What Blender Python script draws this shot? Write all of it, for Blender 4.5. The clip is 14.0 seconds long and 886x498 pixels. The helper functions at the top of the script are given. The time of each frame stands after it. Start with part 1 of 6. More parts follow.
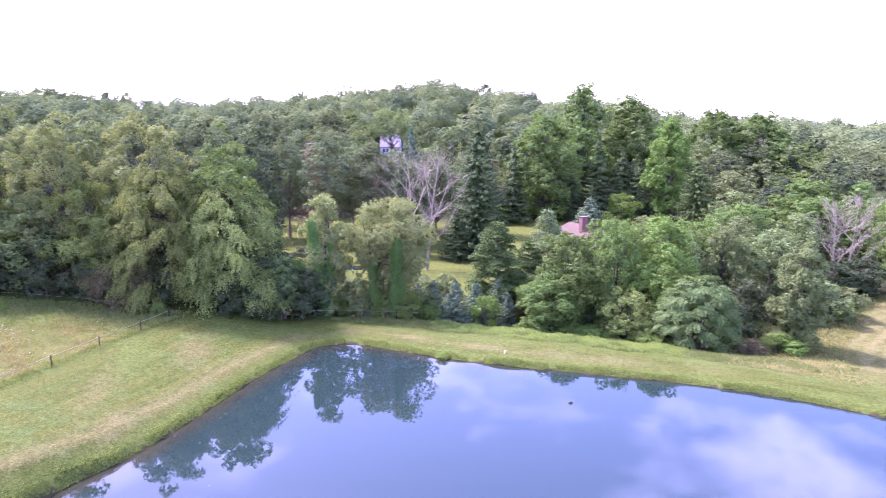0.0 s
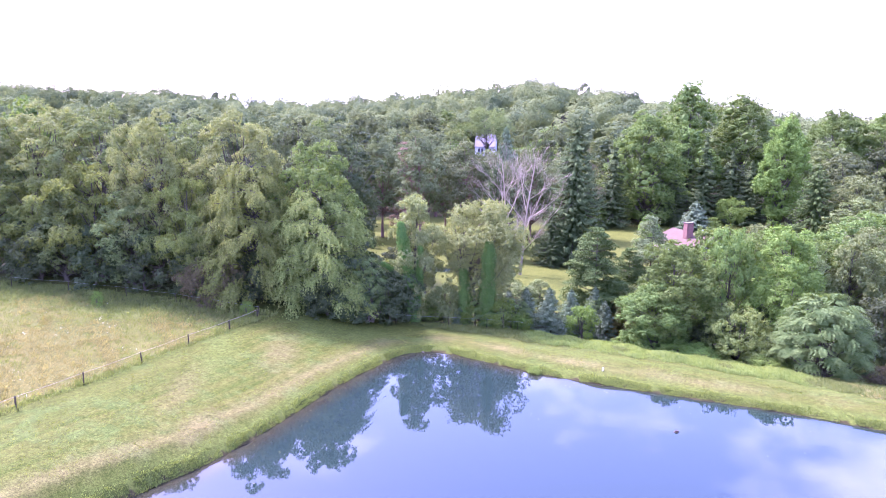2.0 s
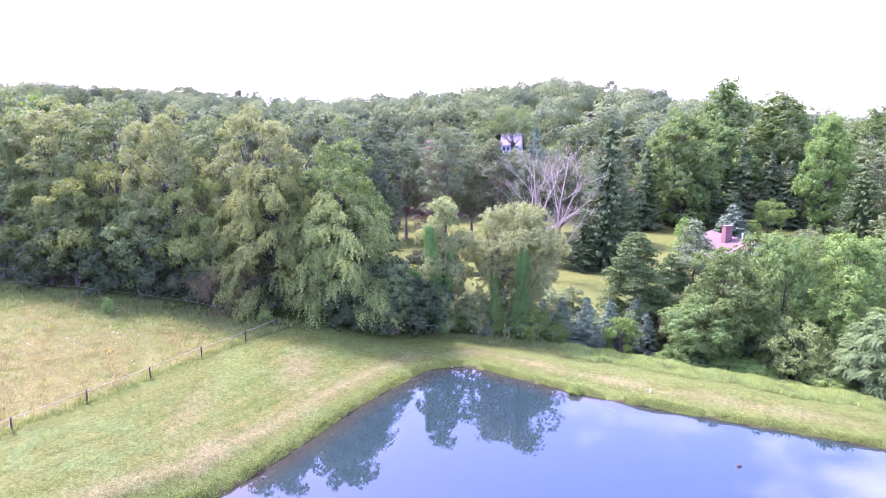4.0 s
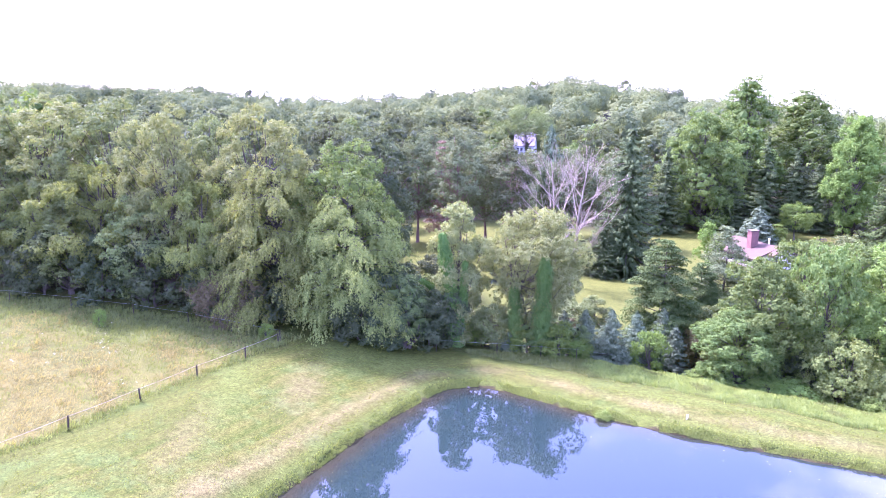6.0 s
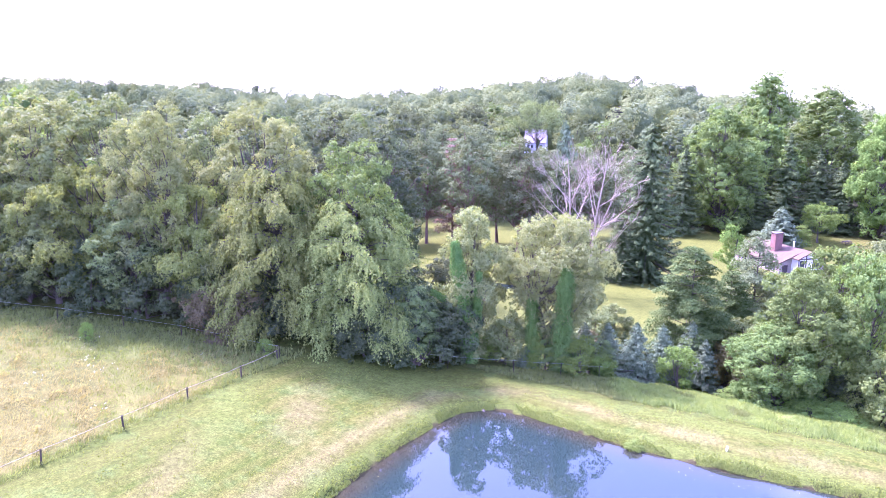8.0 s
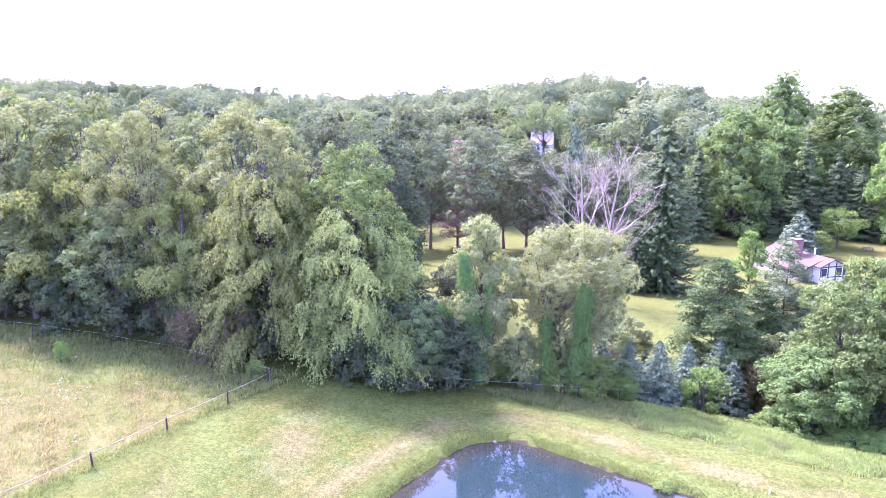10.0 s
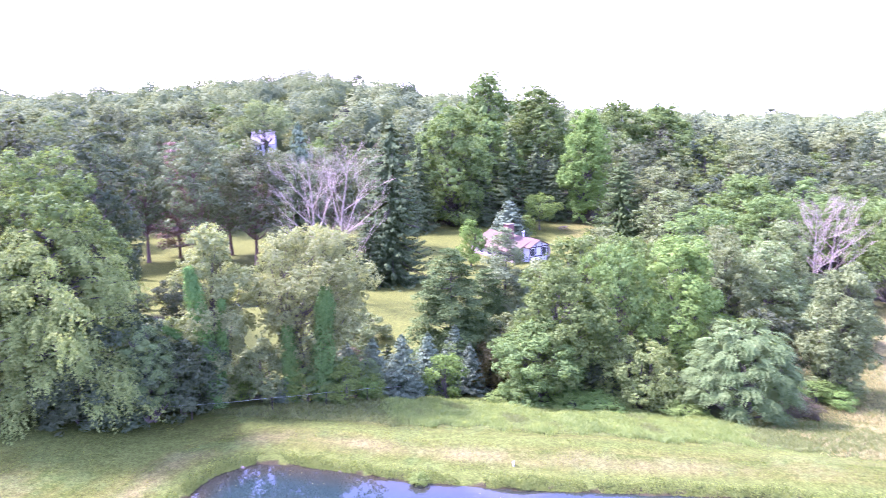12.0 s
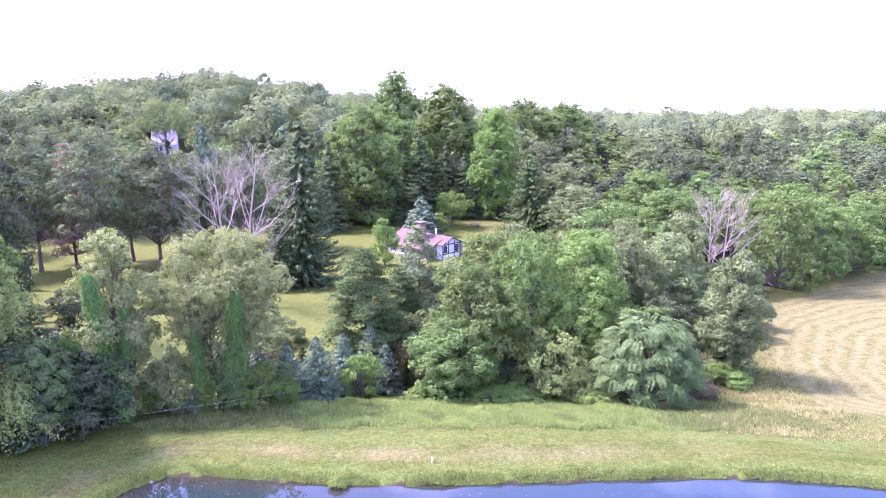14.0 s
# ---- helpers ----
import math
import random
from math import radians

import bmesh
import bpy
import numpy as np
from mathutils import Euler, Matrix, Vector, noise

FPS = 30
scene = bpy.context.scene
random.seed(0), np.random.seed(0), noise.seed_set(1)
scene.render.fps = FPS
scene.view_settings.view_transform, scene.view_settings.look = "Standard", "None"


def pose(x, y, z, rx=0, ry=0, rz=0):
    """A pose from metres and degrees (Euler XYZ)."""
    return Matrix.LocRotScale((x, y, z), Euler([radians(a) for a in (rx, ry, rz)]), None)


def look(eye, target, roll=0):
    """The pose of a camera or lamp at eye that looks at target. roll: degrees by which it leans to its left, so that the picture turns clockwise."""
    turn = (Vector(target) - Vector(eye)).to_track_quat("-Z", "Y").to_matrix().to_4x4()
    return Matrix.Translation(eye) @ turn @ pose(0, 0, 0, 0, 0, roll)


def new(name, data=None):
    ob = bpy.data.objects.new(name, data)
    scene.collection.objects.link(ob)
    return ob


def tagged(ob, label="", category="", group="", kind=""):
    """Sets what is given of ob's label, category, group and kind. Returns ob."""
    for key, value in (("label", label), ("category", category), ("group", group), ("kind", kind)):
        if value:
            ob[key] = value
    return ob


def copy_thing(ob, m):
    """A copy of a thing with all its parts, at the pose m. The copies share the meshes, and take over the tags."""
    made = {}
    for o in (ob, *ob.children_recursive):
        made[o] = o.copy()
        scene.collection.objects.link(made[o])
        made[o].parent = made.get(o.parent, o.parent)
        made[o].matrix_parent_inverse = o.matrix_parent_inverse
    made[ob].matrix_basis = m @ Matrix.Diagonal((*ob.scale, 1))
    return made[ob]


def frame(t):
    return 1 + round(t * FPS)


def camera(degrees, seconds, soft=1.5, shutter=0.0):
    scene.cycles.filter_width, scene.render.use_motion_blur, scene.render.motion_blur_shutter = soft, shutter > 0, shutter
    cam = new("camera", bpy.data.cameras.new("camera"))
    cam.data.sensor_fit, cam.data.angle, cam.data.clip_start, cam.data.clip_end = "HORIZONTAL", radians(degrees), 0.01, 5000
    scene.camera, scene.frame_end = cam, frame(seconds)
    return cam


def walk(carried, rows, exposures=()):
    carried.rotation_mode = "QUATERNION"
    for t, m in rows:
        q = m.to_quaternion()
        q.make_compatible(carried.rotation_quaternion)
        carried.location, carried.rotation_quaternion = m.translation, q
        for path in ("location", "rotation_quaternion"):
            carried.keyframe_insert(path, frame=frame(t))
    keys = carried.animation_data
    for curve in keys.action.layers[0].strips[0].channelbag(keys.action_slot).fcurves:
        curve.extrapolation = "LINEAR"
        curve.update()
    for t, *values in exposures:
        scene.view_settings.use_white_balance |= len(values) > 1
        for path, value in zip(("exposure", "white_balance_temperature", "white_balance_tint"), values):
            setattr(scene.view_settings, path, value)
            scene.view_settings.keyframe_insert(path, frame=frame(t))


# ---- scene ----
cam = camera(64.7, 14.0, soft=0.7, shutter=0.29)
PATH = [
    (0, (2.391, -1.479, 24.594), (-0.749, 47.339, 14.252), 0.0),
    (0.5, (2.574, -1.151, 24.547), (-4.542, 47.248, 14.210), 0.0),
    (1, (2.562, -0.397, 24.502), (-6.003, 47.769, 14.170), 0.0),
    (1.5, (2.315, 0.869, 24.457), (-7.002, 48.889, 14.102), 0.0),
    (2, (1.901, 2.284, 24.382), (-7.768, 50.233, 14.015), 0.0),
    (2.5, (1.369, 3.562, 24.304), (-8.723, 51.422, 13.931), 0.0),
    (3, (0.834, 4.751, 24.279), (-9.713, 52.494, 13.823), 0.0),
    (5.5, (-1.248, 10.719, 23.912), (-12.918, 58.200, 13.454), 0.0),
    (6, (-1.655, 11.900, 23.914), (-13.525, 59.328, 13.439), 0.0),
    (6.5, (-2.084, 13.114, 23.946), (-14.082, 60.488, 13.378), 0.0),
    (7, (-2.544, 14.318, 23.993), (-14.670, 61.638, 13.330), 0.0),
    (7.5, (-2.943, 15.509, 24.039), (-15.198, 62.775, 13.283), 0.0),
    (8, (-3.334, 16.719, 24.035), (-15.694, 63.953, 13.255), 0.0),
    (8.5, (-3.690, 17.879, 23.984), (-16.197, 65.076, 13.213), 0.0),
    (9, (-4.116, 19.045, 23.924), (-16.723, 66.222, 13.181), 0.0),
    (11.3, (-5.405, 23.519, 23.779), (-17.756, 70.806, 13.223), 0.0),
    (11.5, (-5.401, 23.513, 23.781), (-11.828, 71.934, 13.097), 0.0),
    (12, (-5.401, 23.508, 23.783), (0.849, 71.925, 12.979), 0.0),
    (12.5, (-5.401, 23.507, 23.784), (4.524, 71.300, 12.952), 0.0),
    (13, (-5.402, 23.507, 23.784), (6.047, 70.949, 12.911), 0.0),
    (13.5, (-5.402, 23.507, 23.785), (6.751, 70.766, 12.879), 0.0),
    (14, (-5.401, 23.506, 23.785), (6.922, 70.721, 12.880), 0.0),
]
walk(cam, [(t, look(eye, target, roll)) for t, eye, target, roll in PATH],
     [(0.0, 2.61, 5150, 70), (1.0, 2.81, 5120, 72), (3.0, 2.92, 5090, 74), (6.5, 3.20, 5010, 77), (9.0, 3.27, 5000, 78), (11.5, 3.27, 5000, 78), (12.5, 3.09, 5030, 76), (14.0, 2.85, 5060, 74)])

# ---- light ----
SUN_EL, SUN_AZ = 50.0, -61.0          # degrees; azimuth from +y towards +x
sun_way = Vector((math.sin(radians(SUN_AZ)) * math.cos(radians(SUN_EL)), math.cos(radians(SUN_AZ)) * math.cos(radians(SUN_EL)), math.sin(radians(SUN_EL))))
sun = new("sun", bpy.data.lights.new("sun", "SUN"))
sun.data.energy, sun.data.angle, sun.data.color = 3.7, radians(8.0), (1.0, 0.91, 0.74)
sun.matrix_world = look(sun_way * 100, (0, 0, 0))
world = bpy.data.worlds.new("sky")
scene.world = world
world.use_nodes = True
wt = world.node_tree
sky = wt.nodes.new("ShaderNodeTexSky")
sky.sky_type, sky.sun_disc = "NISHITA", False
sky.sun_elevation, sky.sun_rotation = radians(SUN_EL), radians(SUN_AZ)
sky.dust_density, sky.air_density = 2.0, 1.2
tc = wt.nodes.new("ShaderNodeTexCoord")
cmap = wt.nodes.new("ShaderNodeMapping")
cmap.inputs["Scale"].default_value = (1.0, 1.0, 2.2)
cn = wt.nodes.new("ShaderNodeTexNoise")
cn.inputs["Scale"].default_value, cn.inputs["Detail"].default_value, cn.inputs["Roughness"].default_value = 2.6, 7.0, 0.55
cr = wt.nodes.new("ShaderNodeValToRGB")
cr.color_ramp.elements[0].position, cr.color_ramp.elements[1].position = 0.52, 0.84
cr.color_ramp.elements[0].color = (0.04, 0.04, 0.04, 1)
cmix = wt.nodes.new("ShaderNodeMixRGB")
cmix.inputs["Color2"].default_value = (16.0, 16.5, 18.0, 1)
wt.links.new(tc.outputs["Generated"], cmap.inputs["Vector"])
wsep, wcmb, wmax = wt.nodes.new("ShaderNodeSeparateXYZ"), wt.nodes.new("ShaderNodeCombineXYZ"), wt.nodes.new("ShaderNodeMath")
wmax.operation = "MAXIMUM"
wmax.inputs[1].default_value = 0.03          # haze: the sky at the horizon goes on below it
wt.links.new(tc.outputs["Generated"], wsep.inputs[0])
wt.links.new(wsep.outputs[2], wmax.inputs[0])
for k in (0, 1):
    wt.links.new(wsep.outputs[k], wcmb.inputs[k])
wt.links.new(wmax.outputs[0], wcmb.inputs[2])
wt.links.new(wcmb.outputs[0], sky.inputs["Vector"])
wt.links.new(cmap.outputs["Vector"], cn.inputs["Vector"])
wt.links.new(cn.outputs["Fac"], cr.inputs["Fac"])
wt.links.new(cr.outputs["Color"], cmix.inputs["Fac"])
wt.links.new(sky.outputs["Color"], cmix.inputs["Color1"])
wt.links.new(cmix.outputs["Color"], wt.nodes["Background"].inputs["Color"])
wt.nodes["Background"].inputs["Strength"].default_value = 0.15


# ---- materials ----
def material(name):
    m = bpy.data.materials.new(name)
    m.use_nodes = True
    return m, m.node_tree.nodes, m.node_tree.links, m.node_tree.nodes["Principled BSDF"]


def noise_node(N, L, scale, detail=4.0, rough=0.6, vec=None):
    n = N.new("ShaderNodeTexNoise")
    n.inputs["Scale"].default_value, n.inputs["Detail"].default_value, n.inputs["Roughness"].default_value = scale, detail, rough
    if vec is not None:
        L.new(vec, n.inputs["Vector"])
    return n


def ramp(N, L, fac, stops):
    r = N.new("ShaderNodeValToRGB")
    e = r.color_ramp.elements
    while len(e) < len(stops):
        e.new(0.5)
    for el, (p, c) in zip(e, stops):
        el.position, el.color = p, (*c, 1)
    L.new(fac, r.inputs["Fac"])
    return r.outputs["Color"]


def mixc(N, L, fac, a, b, kind="MIX"):
    m = N.new("ShaderNodeMixRGB")
    m.blend_type = kind
    for key, v in (("Fac", fac), ("Color1", a), ("Color2", b)):
        if isinstance(v, (int, float)):
            m.inputs[key].default_value = v
        elif isinstance(v, tuple):
            m.inputs[key].default_value = (*v, 1)
        else:
            L.new(v, m.inputs[key])
    return m.outputs["Color"]


def maths(N, L, op, a, b=0.0, clamp=False):
    m = N.new("ShaderNodeMath")
    m.operation, m.use_clamp = op, clamp
    for i, v in enumerate((a, b)):
        if isinstance(v, (int, float)):
            m.inputs[i].default_value = v
        else:
            L.new(v, m.inputs[i])
    return m.outputs[0]


def leaf_material(name, dark, light, through_light=0.36, rough=0.65):
    """Foliage: each leaf a shade of its own, drifting over the crown and from tree to tree."""
    m, N, L, p = material(name)
    geo, info = N.new("ShaderNodeNewGeometry"), N.new("ShaderNodeObjectInfo")
    crd = N.new("ShaderNodeTexCoord")
    big = noise_node(N, L, 0.8, 4.0, 0.65, crd.outputs["Object"])
    f = maths(N, L, "ADD", maths(N, L, "MULTIPLY", geo.outputs["Random Per Island"], 0.34), maths(N, L, "MULTIPLY", big.outputs["Fac"], 0.72), True)
    col = ramp(N, L, f, [(0.12, dark), (0.85, light)])
    hsv = N.new("ShaderNodeHueSaturation")
    L.new(col, hsv.inputs["Color"])
    hsv.inputs["Saturation"].default_value = 1.08
    L.new(maths(N, L, "ADD", 0.494, maths(N, L, "MULTIPLY", info.outputs["Random"], 0.02)), hsv.inputs["Hue"])
    L.new(maths(N, L, "ADD", 0.85, maths(N, L, "MULTIPLY", info.outputs["Random"], 0.3)), hsv.inputs["Value"])
    L.new(hsv.outputs["Color"], p.inputs["Base Color"])
    p.inputs["Roughness"].default_value = rough
    p.inputs["Specular IOR Level"].default_value = 0.06 if rough < 0.8 else 0.04
    tr, mx = N.new("ShaderNodeBsdfTranslucent"), N.new("ShaderNodeMixShader")
    L.new(mixc(N, L, 1.0, hsv.outputs["Color"], (1.2, 1.13, 0.52), "MULTIPLY"), tr.inputs["Color"])
    mx.inputs["Fac"].default_value = through_light
    L.new(p.outputs[0], mx.inputs[1])
    L.new(tr.outputs[0], mx.inputs[2])
    L.new(mx.outputs[0], N["Material Output"].inputs["Surface"])
    return m


def plain_material(name, a, b, scale=3.0, rough=0.8, bump=0.3, stretch=(1, 1, 1)):
    m, N, L, p = material(name)
    crd, mp = N.new("ShaderNodeTexCoord"), N.new("ShaderNodeMapping")
    mp.inputs["Scale"].default_value = stretch
    L.new(crd.outputs["Object"], mp.inputs["Vector"])
    n1 = noise_node(N, L, scale, 6.0, 0.65, mp.outputs["Vector"])
    n2 = noise_node(N, L, scale * 0.15, 3.0, 0.5, mp.outputs["Vector"])
    f = maths(N, L, "ADD", maths(N, L, "MULTIPLY", n1.outputs["Fac"], 0.6), maths(N, L, "MULTIPLY", n2.outputs["Fac"], 0.4))
    L.new(ramp(N, L, f, [(0.3, a), (0.7, b)]), p.inputs["Base Color"])
    p.inputs["Roughness"].default_value = rough
    p.inputs["Specular IOR Level"].default_value = 0.2 if rough > 0.75 else 0.5
    bp = N.new("ShaderNodeBump")
    bp.inputs["Strength"].default_value, bp.inputs["Distance"].default_value = bump, 0.03
    L.new(n1.outputs["Fac"], bp.inputs["Height"])
    L.new(bp.outputs[0], p.inputs["Normal"])
    return m


M_MAPLE = leaf_material("maple_leaves", (0.034, 0.062, 0.017), (0.138, 0.192, 0.052))
# dark_leaves: some of the shade on the oaks is put into this colour
M_DARK = leaf_material("dark_leaves", (0.026, 0.040, 0.019), (0.074, 0.096, 0.042))
M_BRIGHT = leaf_material("bright_leaves", (0.052, 0.100, 0.021), (0.160, 0.226, 0.054), 0.32)
M_PALE = leaf_material("pale_leaves", (0.086, 0.118, 0.042), (0.226, 0.262, 0.100), 0.42)
M_ASH = leaf_material("ash_leaves", (0.072, 0.100, 0.034), (0.214, 0.248, 0.090), 0.38)
M_WILLOW = leaf_material("willow_leaves", (0.038, 0.066, 0.018), (0.226, 0.268, 0.076), 0.40)
M_SUMAC = leaf_material("sumac_leaves", (0.050, 0.100, 0.030), (0.146, 0.206, 0.068), 0.34)
M_OLIVE = leaf_material("olive_leaves", (0.054, 0.082, 0.028), (0.160, 0.196, 0.070), 0.3)
M_PINE = leaf_material("pine_needles", (0.028, 0.056, 0.017), (0.096, 0.140, 0.043), 0.18, 0.85)
M_SCOTCH = leaf_material("scotch_needles", (0.052, 0.074, 0.031), (0.140, 0.168, 0.074), 0.22, 0.85)
M_DYING = leaf_material("dying_needles", (0.095, 0.070, 0.050), (0.220, 0.160, 0.115), 0.15, 0.8)
M_WALNUT = leaf_material("walnut_leaves", (0.056, 0.086, 0.024), (0.205, 0.252, 0.076), 0.45)
M_SPRUCE = leaf_material("spruce_needles", (0.026, 0.046, 0.017), (0.086, 0.110, 0.040), 0.12, 0.8)
M_BLUE = leaf_material("blue_needles", (0.048, 0.076, 0.036), (0.140, 0.182, 0.094), 0.12, 0.7)
M_IVY = leaf_material("ivy_leaves", (0.040, 0.088, 0.023), (0.114, 0.194, 0.052), 0.34)
M_WEED = leaf_material("weed_leaves", (0.088, 0.142, 0.036), (0.240, 0.304, 0.092), 0.58)
M_GRASS = leaf_material("grass_blades", (0.062, 0.092, 0.024), (0.165, 0.190, 0.066), 0.55)
M_MOWN = leaf_material("mown_blades", (0.068, 0.100, 0.020), (0.142, 0.164, 0.040), 0.5, 0.9)
M_BANK = leaf_material("bank_blades", (0.080, 0.112, 0.028), (0.180, 0.210, 0.060), 0.5, 0.9)
M_DRY = leaf_material("dry_grass_blades", (0.134, 0.130, 0.048), (0.254, 0.240, 0.098), 0.5)
M_STRAW = leaf_material("straw_blades", (0.150, 0.142, 0.055), (0.272, 0.254, 0.112), 0.5)
M_FLOWER = leaf_material("white_petals", (0.42, 0.42, 0.36), (0.62, 0.62, 0.55), 0.3, 0.8)
M_BRUSH = leaf_material("brown_brush", (0.048, 0.044, 0.020), (0.114, 0.102, 0.050), 0.2)
M_GOLD = leaf_material("yellowing_leaves", (0.062, 0.064, 0.022), (0.158, 0.142, 0.050), 0.35)
M_FAR = leaf_material("far_leaves", (0.066, 0.088, 0.034), (0.140, 0.170, 0.066), 0.3, 0.95)
M_FARDARK = leaf_material("far_dark_leaves", (0.046, 0.062, 0.028), (0.098, 0.122, 0.054), 0.3, 0.95)
M_BARK = plain_material("bark", (0.028, 0.025, 0.016), (0.080, 0.072, 0.048), 6.0, 0.9, 0.6, (1, 1, 0.25))
M_REDBARK = plain_material("red_bark", (0.066, 0.042, 0.030), (0.180, 0.112, 0.082), 5.0, 0.9, 0.6, (1, 1, 0.25))
M_DEAD = plain_material("dead_wood", (0.150, 0.126, 0.080), (0.290, 0.248, 0.165), 5.0, 0.85, 0.4, (1, 1, 0.2))
M_POST = plain_material("post_wood", (0.018, 0.013, 0.008), (0.050, 0.038, 0.025), 14.0, 0.85, 0.4, (1, 1, 0.2))
M_TAPE = plain_material("fence_tape", (0.240, 0.205, 0.120), (0.320, 0.275, 0.170), 9.0, 0.6, 0.05)
M_WIRE = plain_material("wire", (0.150, 0.200, 0.135), (0.220, 0.280, 0.200), 9.0, 0.4, 0.05)
M_WHITE = plain_material("white_paint", (0.462, 0.462, 0.455), (0.574, 0.574, 0.560), 2.5, 0.6, 0.08)
M_ROOF = plain_material("red_shingles", (0.048, 0.033, 0.019), (0.090, 0.062, 0.038), 4.0, 0.9, 0.35, (1, 3, 3))
M_GREYROOF = plain_material("grey_shingles", (0.130, 0.124, 0.124), (0.200, 0.190, 0.190), 4.0, 0.9, 0.3)
M_BEAM = plain_material("dark_beams", (0.022, 0.016, 0.013), (0.060, 0.045, 0.038), 8.0, 0.7, 0.2)
M_BRICK = plain_material("red_brick", (0.100, 0.052, 0.037), (0.180, 0.100, 0.075), 9.0, 0.9, 0.3)
M_STUCCO = plain_material("tan_wall", (0.20, 0.17, 0.13), (0.30, 0.26, 0.21), 4.0, 0.9, 0.2)
M_METAL = plain_material("galvanised_metal", (0.38, 0.39, 0.40), (0.60, 0.61, 0.62), 7.0, 0.4, 0.05)
M_STONE = plain_material("shore_stone", (0.050, 0.041, 0.030), (0.120, 0.100, 0.076), 7.0, 0.9, 0.5)


def glass_material():
    m, N, L, p = material("window_glass")
    p.inputs["Base Color"].default_value = (0.02, 0.025, 0.03, 1)
    p.inputs["Roughness"].default_value = 0.05
    n = noise_node(N, L, 1.2)
    L.new(ramp(N, L, n.outputs["Fac"], [(0.3, (0.012, 0.015, 0.02)), (0.7, (0.05, 0.06, 0.07))]), p.inputs["Base Color"])
    return m


M_GLASS = glass_material()


def ground_material():
    m, N, L, p = material("meadow_ground")
    crd = N.new("ShaderNodeTexCoord")
    V = crd.outputs["Object"]

    def attr(name):
        a = N.new("ShaderNodeAttribute")
        a.attribute_name = name
        return a.outputs["Fac"]
    fine, mid, big = noise_node(N, L, 7.0, 8.0, 0.8, V), noise_node(N, L, 0.9, 10.0, 0.72, V), noise_node(N, L, 0.13, 3.0, 0.5, V)
    # stripes left by the mower along the pond
    comb, sep = N.new("ShaderNodeCombineXYZ"), N.new("ShaderNodeSeparateXYZ")
    L.new(V, sep.inputs[0])
    L.new(maths(N, L, "ADD", maths(N, L, "MULTIPLY", attr("edge"), 1.2), maths(N, L, "MULTIPLY", mid.outputs["Fac"], 1.1)), comb.inputs[0])
    L.new(maths(N, L, "MULTIPLY", maths(N, L, "SUBTRACT", sep.outputs[0], sep.outputs[1]), 0.05), comb.inputs[1])
    stripe = noise_node(N, L, 1.0, 3.0, 0.6, comb.outputs[0])
    g = maths(N, L, "ADD", maths(N, L, "MULTIPLY", fine.outputs["Fac"], 0.55), maths(N, L, "MULTIPLY", mid.outputs["Fac"], 0.45))
    grass = ramp(N, L, g, [(0.34, (0.028, 0.044, 0.007)), (0.50, (0.052, 0.064, 0.011)), (0.66, (0.076, 0.080, 0.018))])
    dry = ramp(N, L, stripe.outputs["Fac"], [(0.38, (0.036, 0.053, 0.008)), (0.70, (0.082, 0.080, 0.020))])
    grass = mixc(N, L, maths(N, L, "ADD", maths(N, L, "MULTIPLY", big.outputs["Fac"], 0.7), 0.2), grass, dry)
    clover = noise_node(N, L, 0.33, 6.0, 0.7, V)
    grass = mixc(N, L, ramp(N, L, clover.outputs["Fac"], [(0.50, (0.0, 0.0, 0.0)), (0.62, (0.8, 0.8, 0.8))]), grass, ramp(N, L, g, [(0.36, (0.033, 0.056, 0.011)), (0.64, (0.078, 0.100, 0.026))]))
    hay = ramp(N, L, g, [(0.36, (0.040, 0.045, 0.011)), (0.50, (0.078, 0.076, 0.020)), (0.64, (0.120, 0.109, 0.035))])
    hay = mixc(N, L, ramp(N, L, noise_node(N, L, 0.22, 7.0, 0.7, V).outputs["Fac"], [(0.46, (0.0, 0.0, 0.0)), (0.60, (0.85, 0.85, 0.85))]), hay, ramp(N, L, g, [(0.36, (0.040, 0.052, 0.011)), (0.64, (0.100, 0.106, 0.030))]))
    lawn = ramp(N, L, g, [(0.36, (0.046, 0.060, 0.010)), (0.64, (0.088, 0.096, 0.020))])
    worn = ramp(N, L, g, [(0.33, (0.082, 0.074, 0.028)), (0.50, (0.126, 0.102, 0.046)), (0.70, (0.168, 0.132, 0.070))])
    rough = ramp(N, L, g, [(0.33, (0.048, 0.066, 0.015)), (0.68, (0.100, 0.112, 0.034))])
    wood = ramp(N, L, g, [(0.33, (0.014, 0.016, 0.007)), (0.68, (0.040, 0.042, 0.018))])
    mud = ramp(N, L, g, [(0.33, (0.018, 0.016, 0.007)), (0.68, (0.054, 0.047, 0.024))])
    # swaths of cut hay: rows at a steady spacing, broken and wandering
    row = maths(N, L, "ADD", attr("row"), maths(N, L, "ADD", maths(N, L, "MULTIPLY", big.outputs["Fac"], 3.0), maths(N, L, "MULTIPLY", mid.outputs["Fac"], 1.2)))
    wave = maths(N, L, "SINE", maths(N, L, "MULTIPLY", row, 3.4))
    swath = maths(N, L, "MULTIPLY", maths(N, L, "SUBTRACT", maths(N, L, "ADD", maths(N, L, "MULTIPLY", wave, 0.21), mid.outputs["Fac"]), 0.12), attr("cut"), True)
    hay = mixc(N, L, swath, hay, (0.134, 0.117, 0.050))

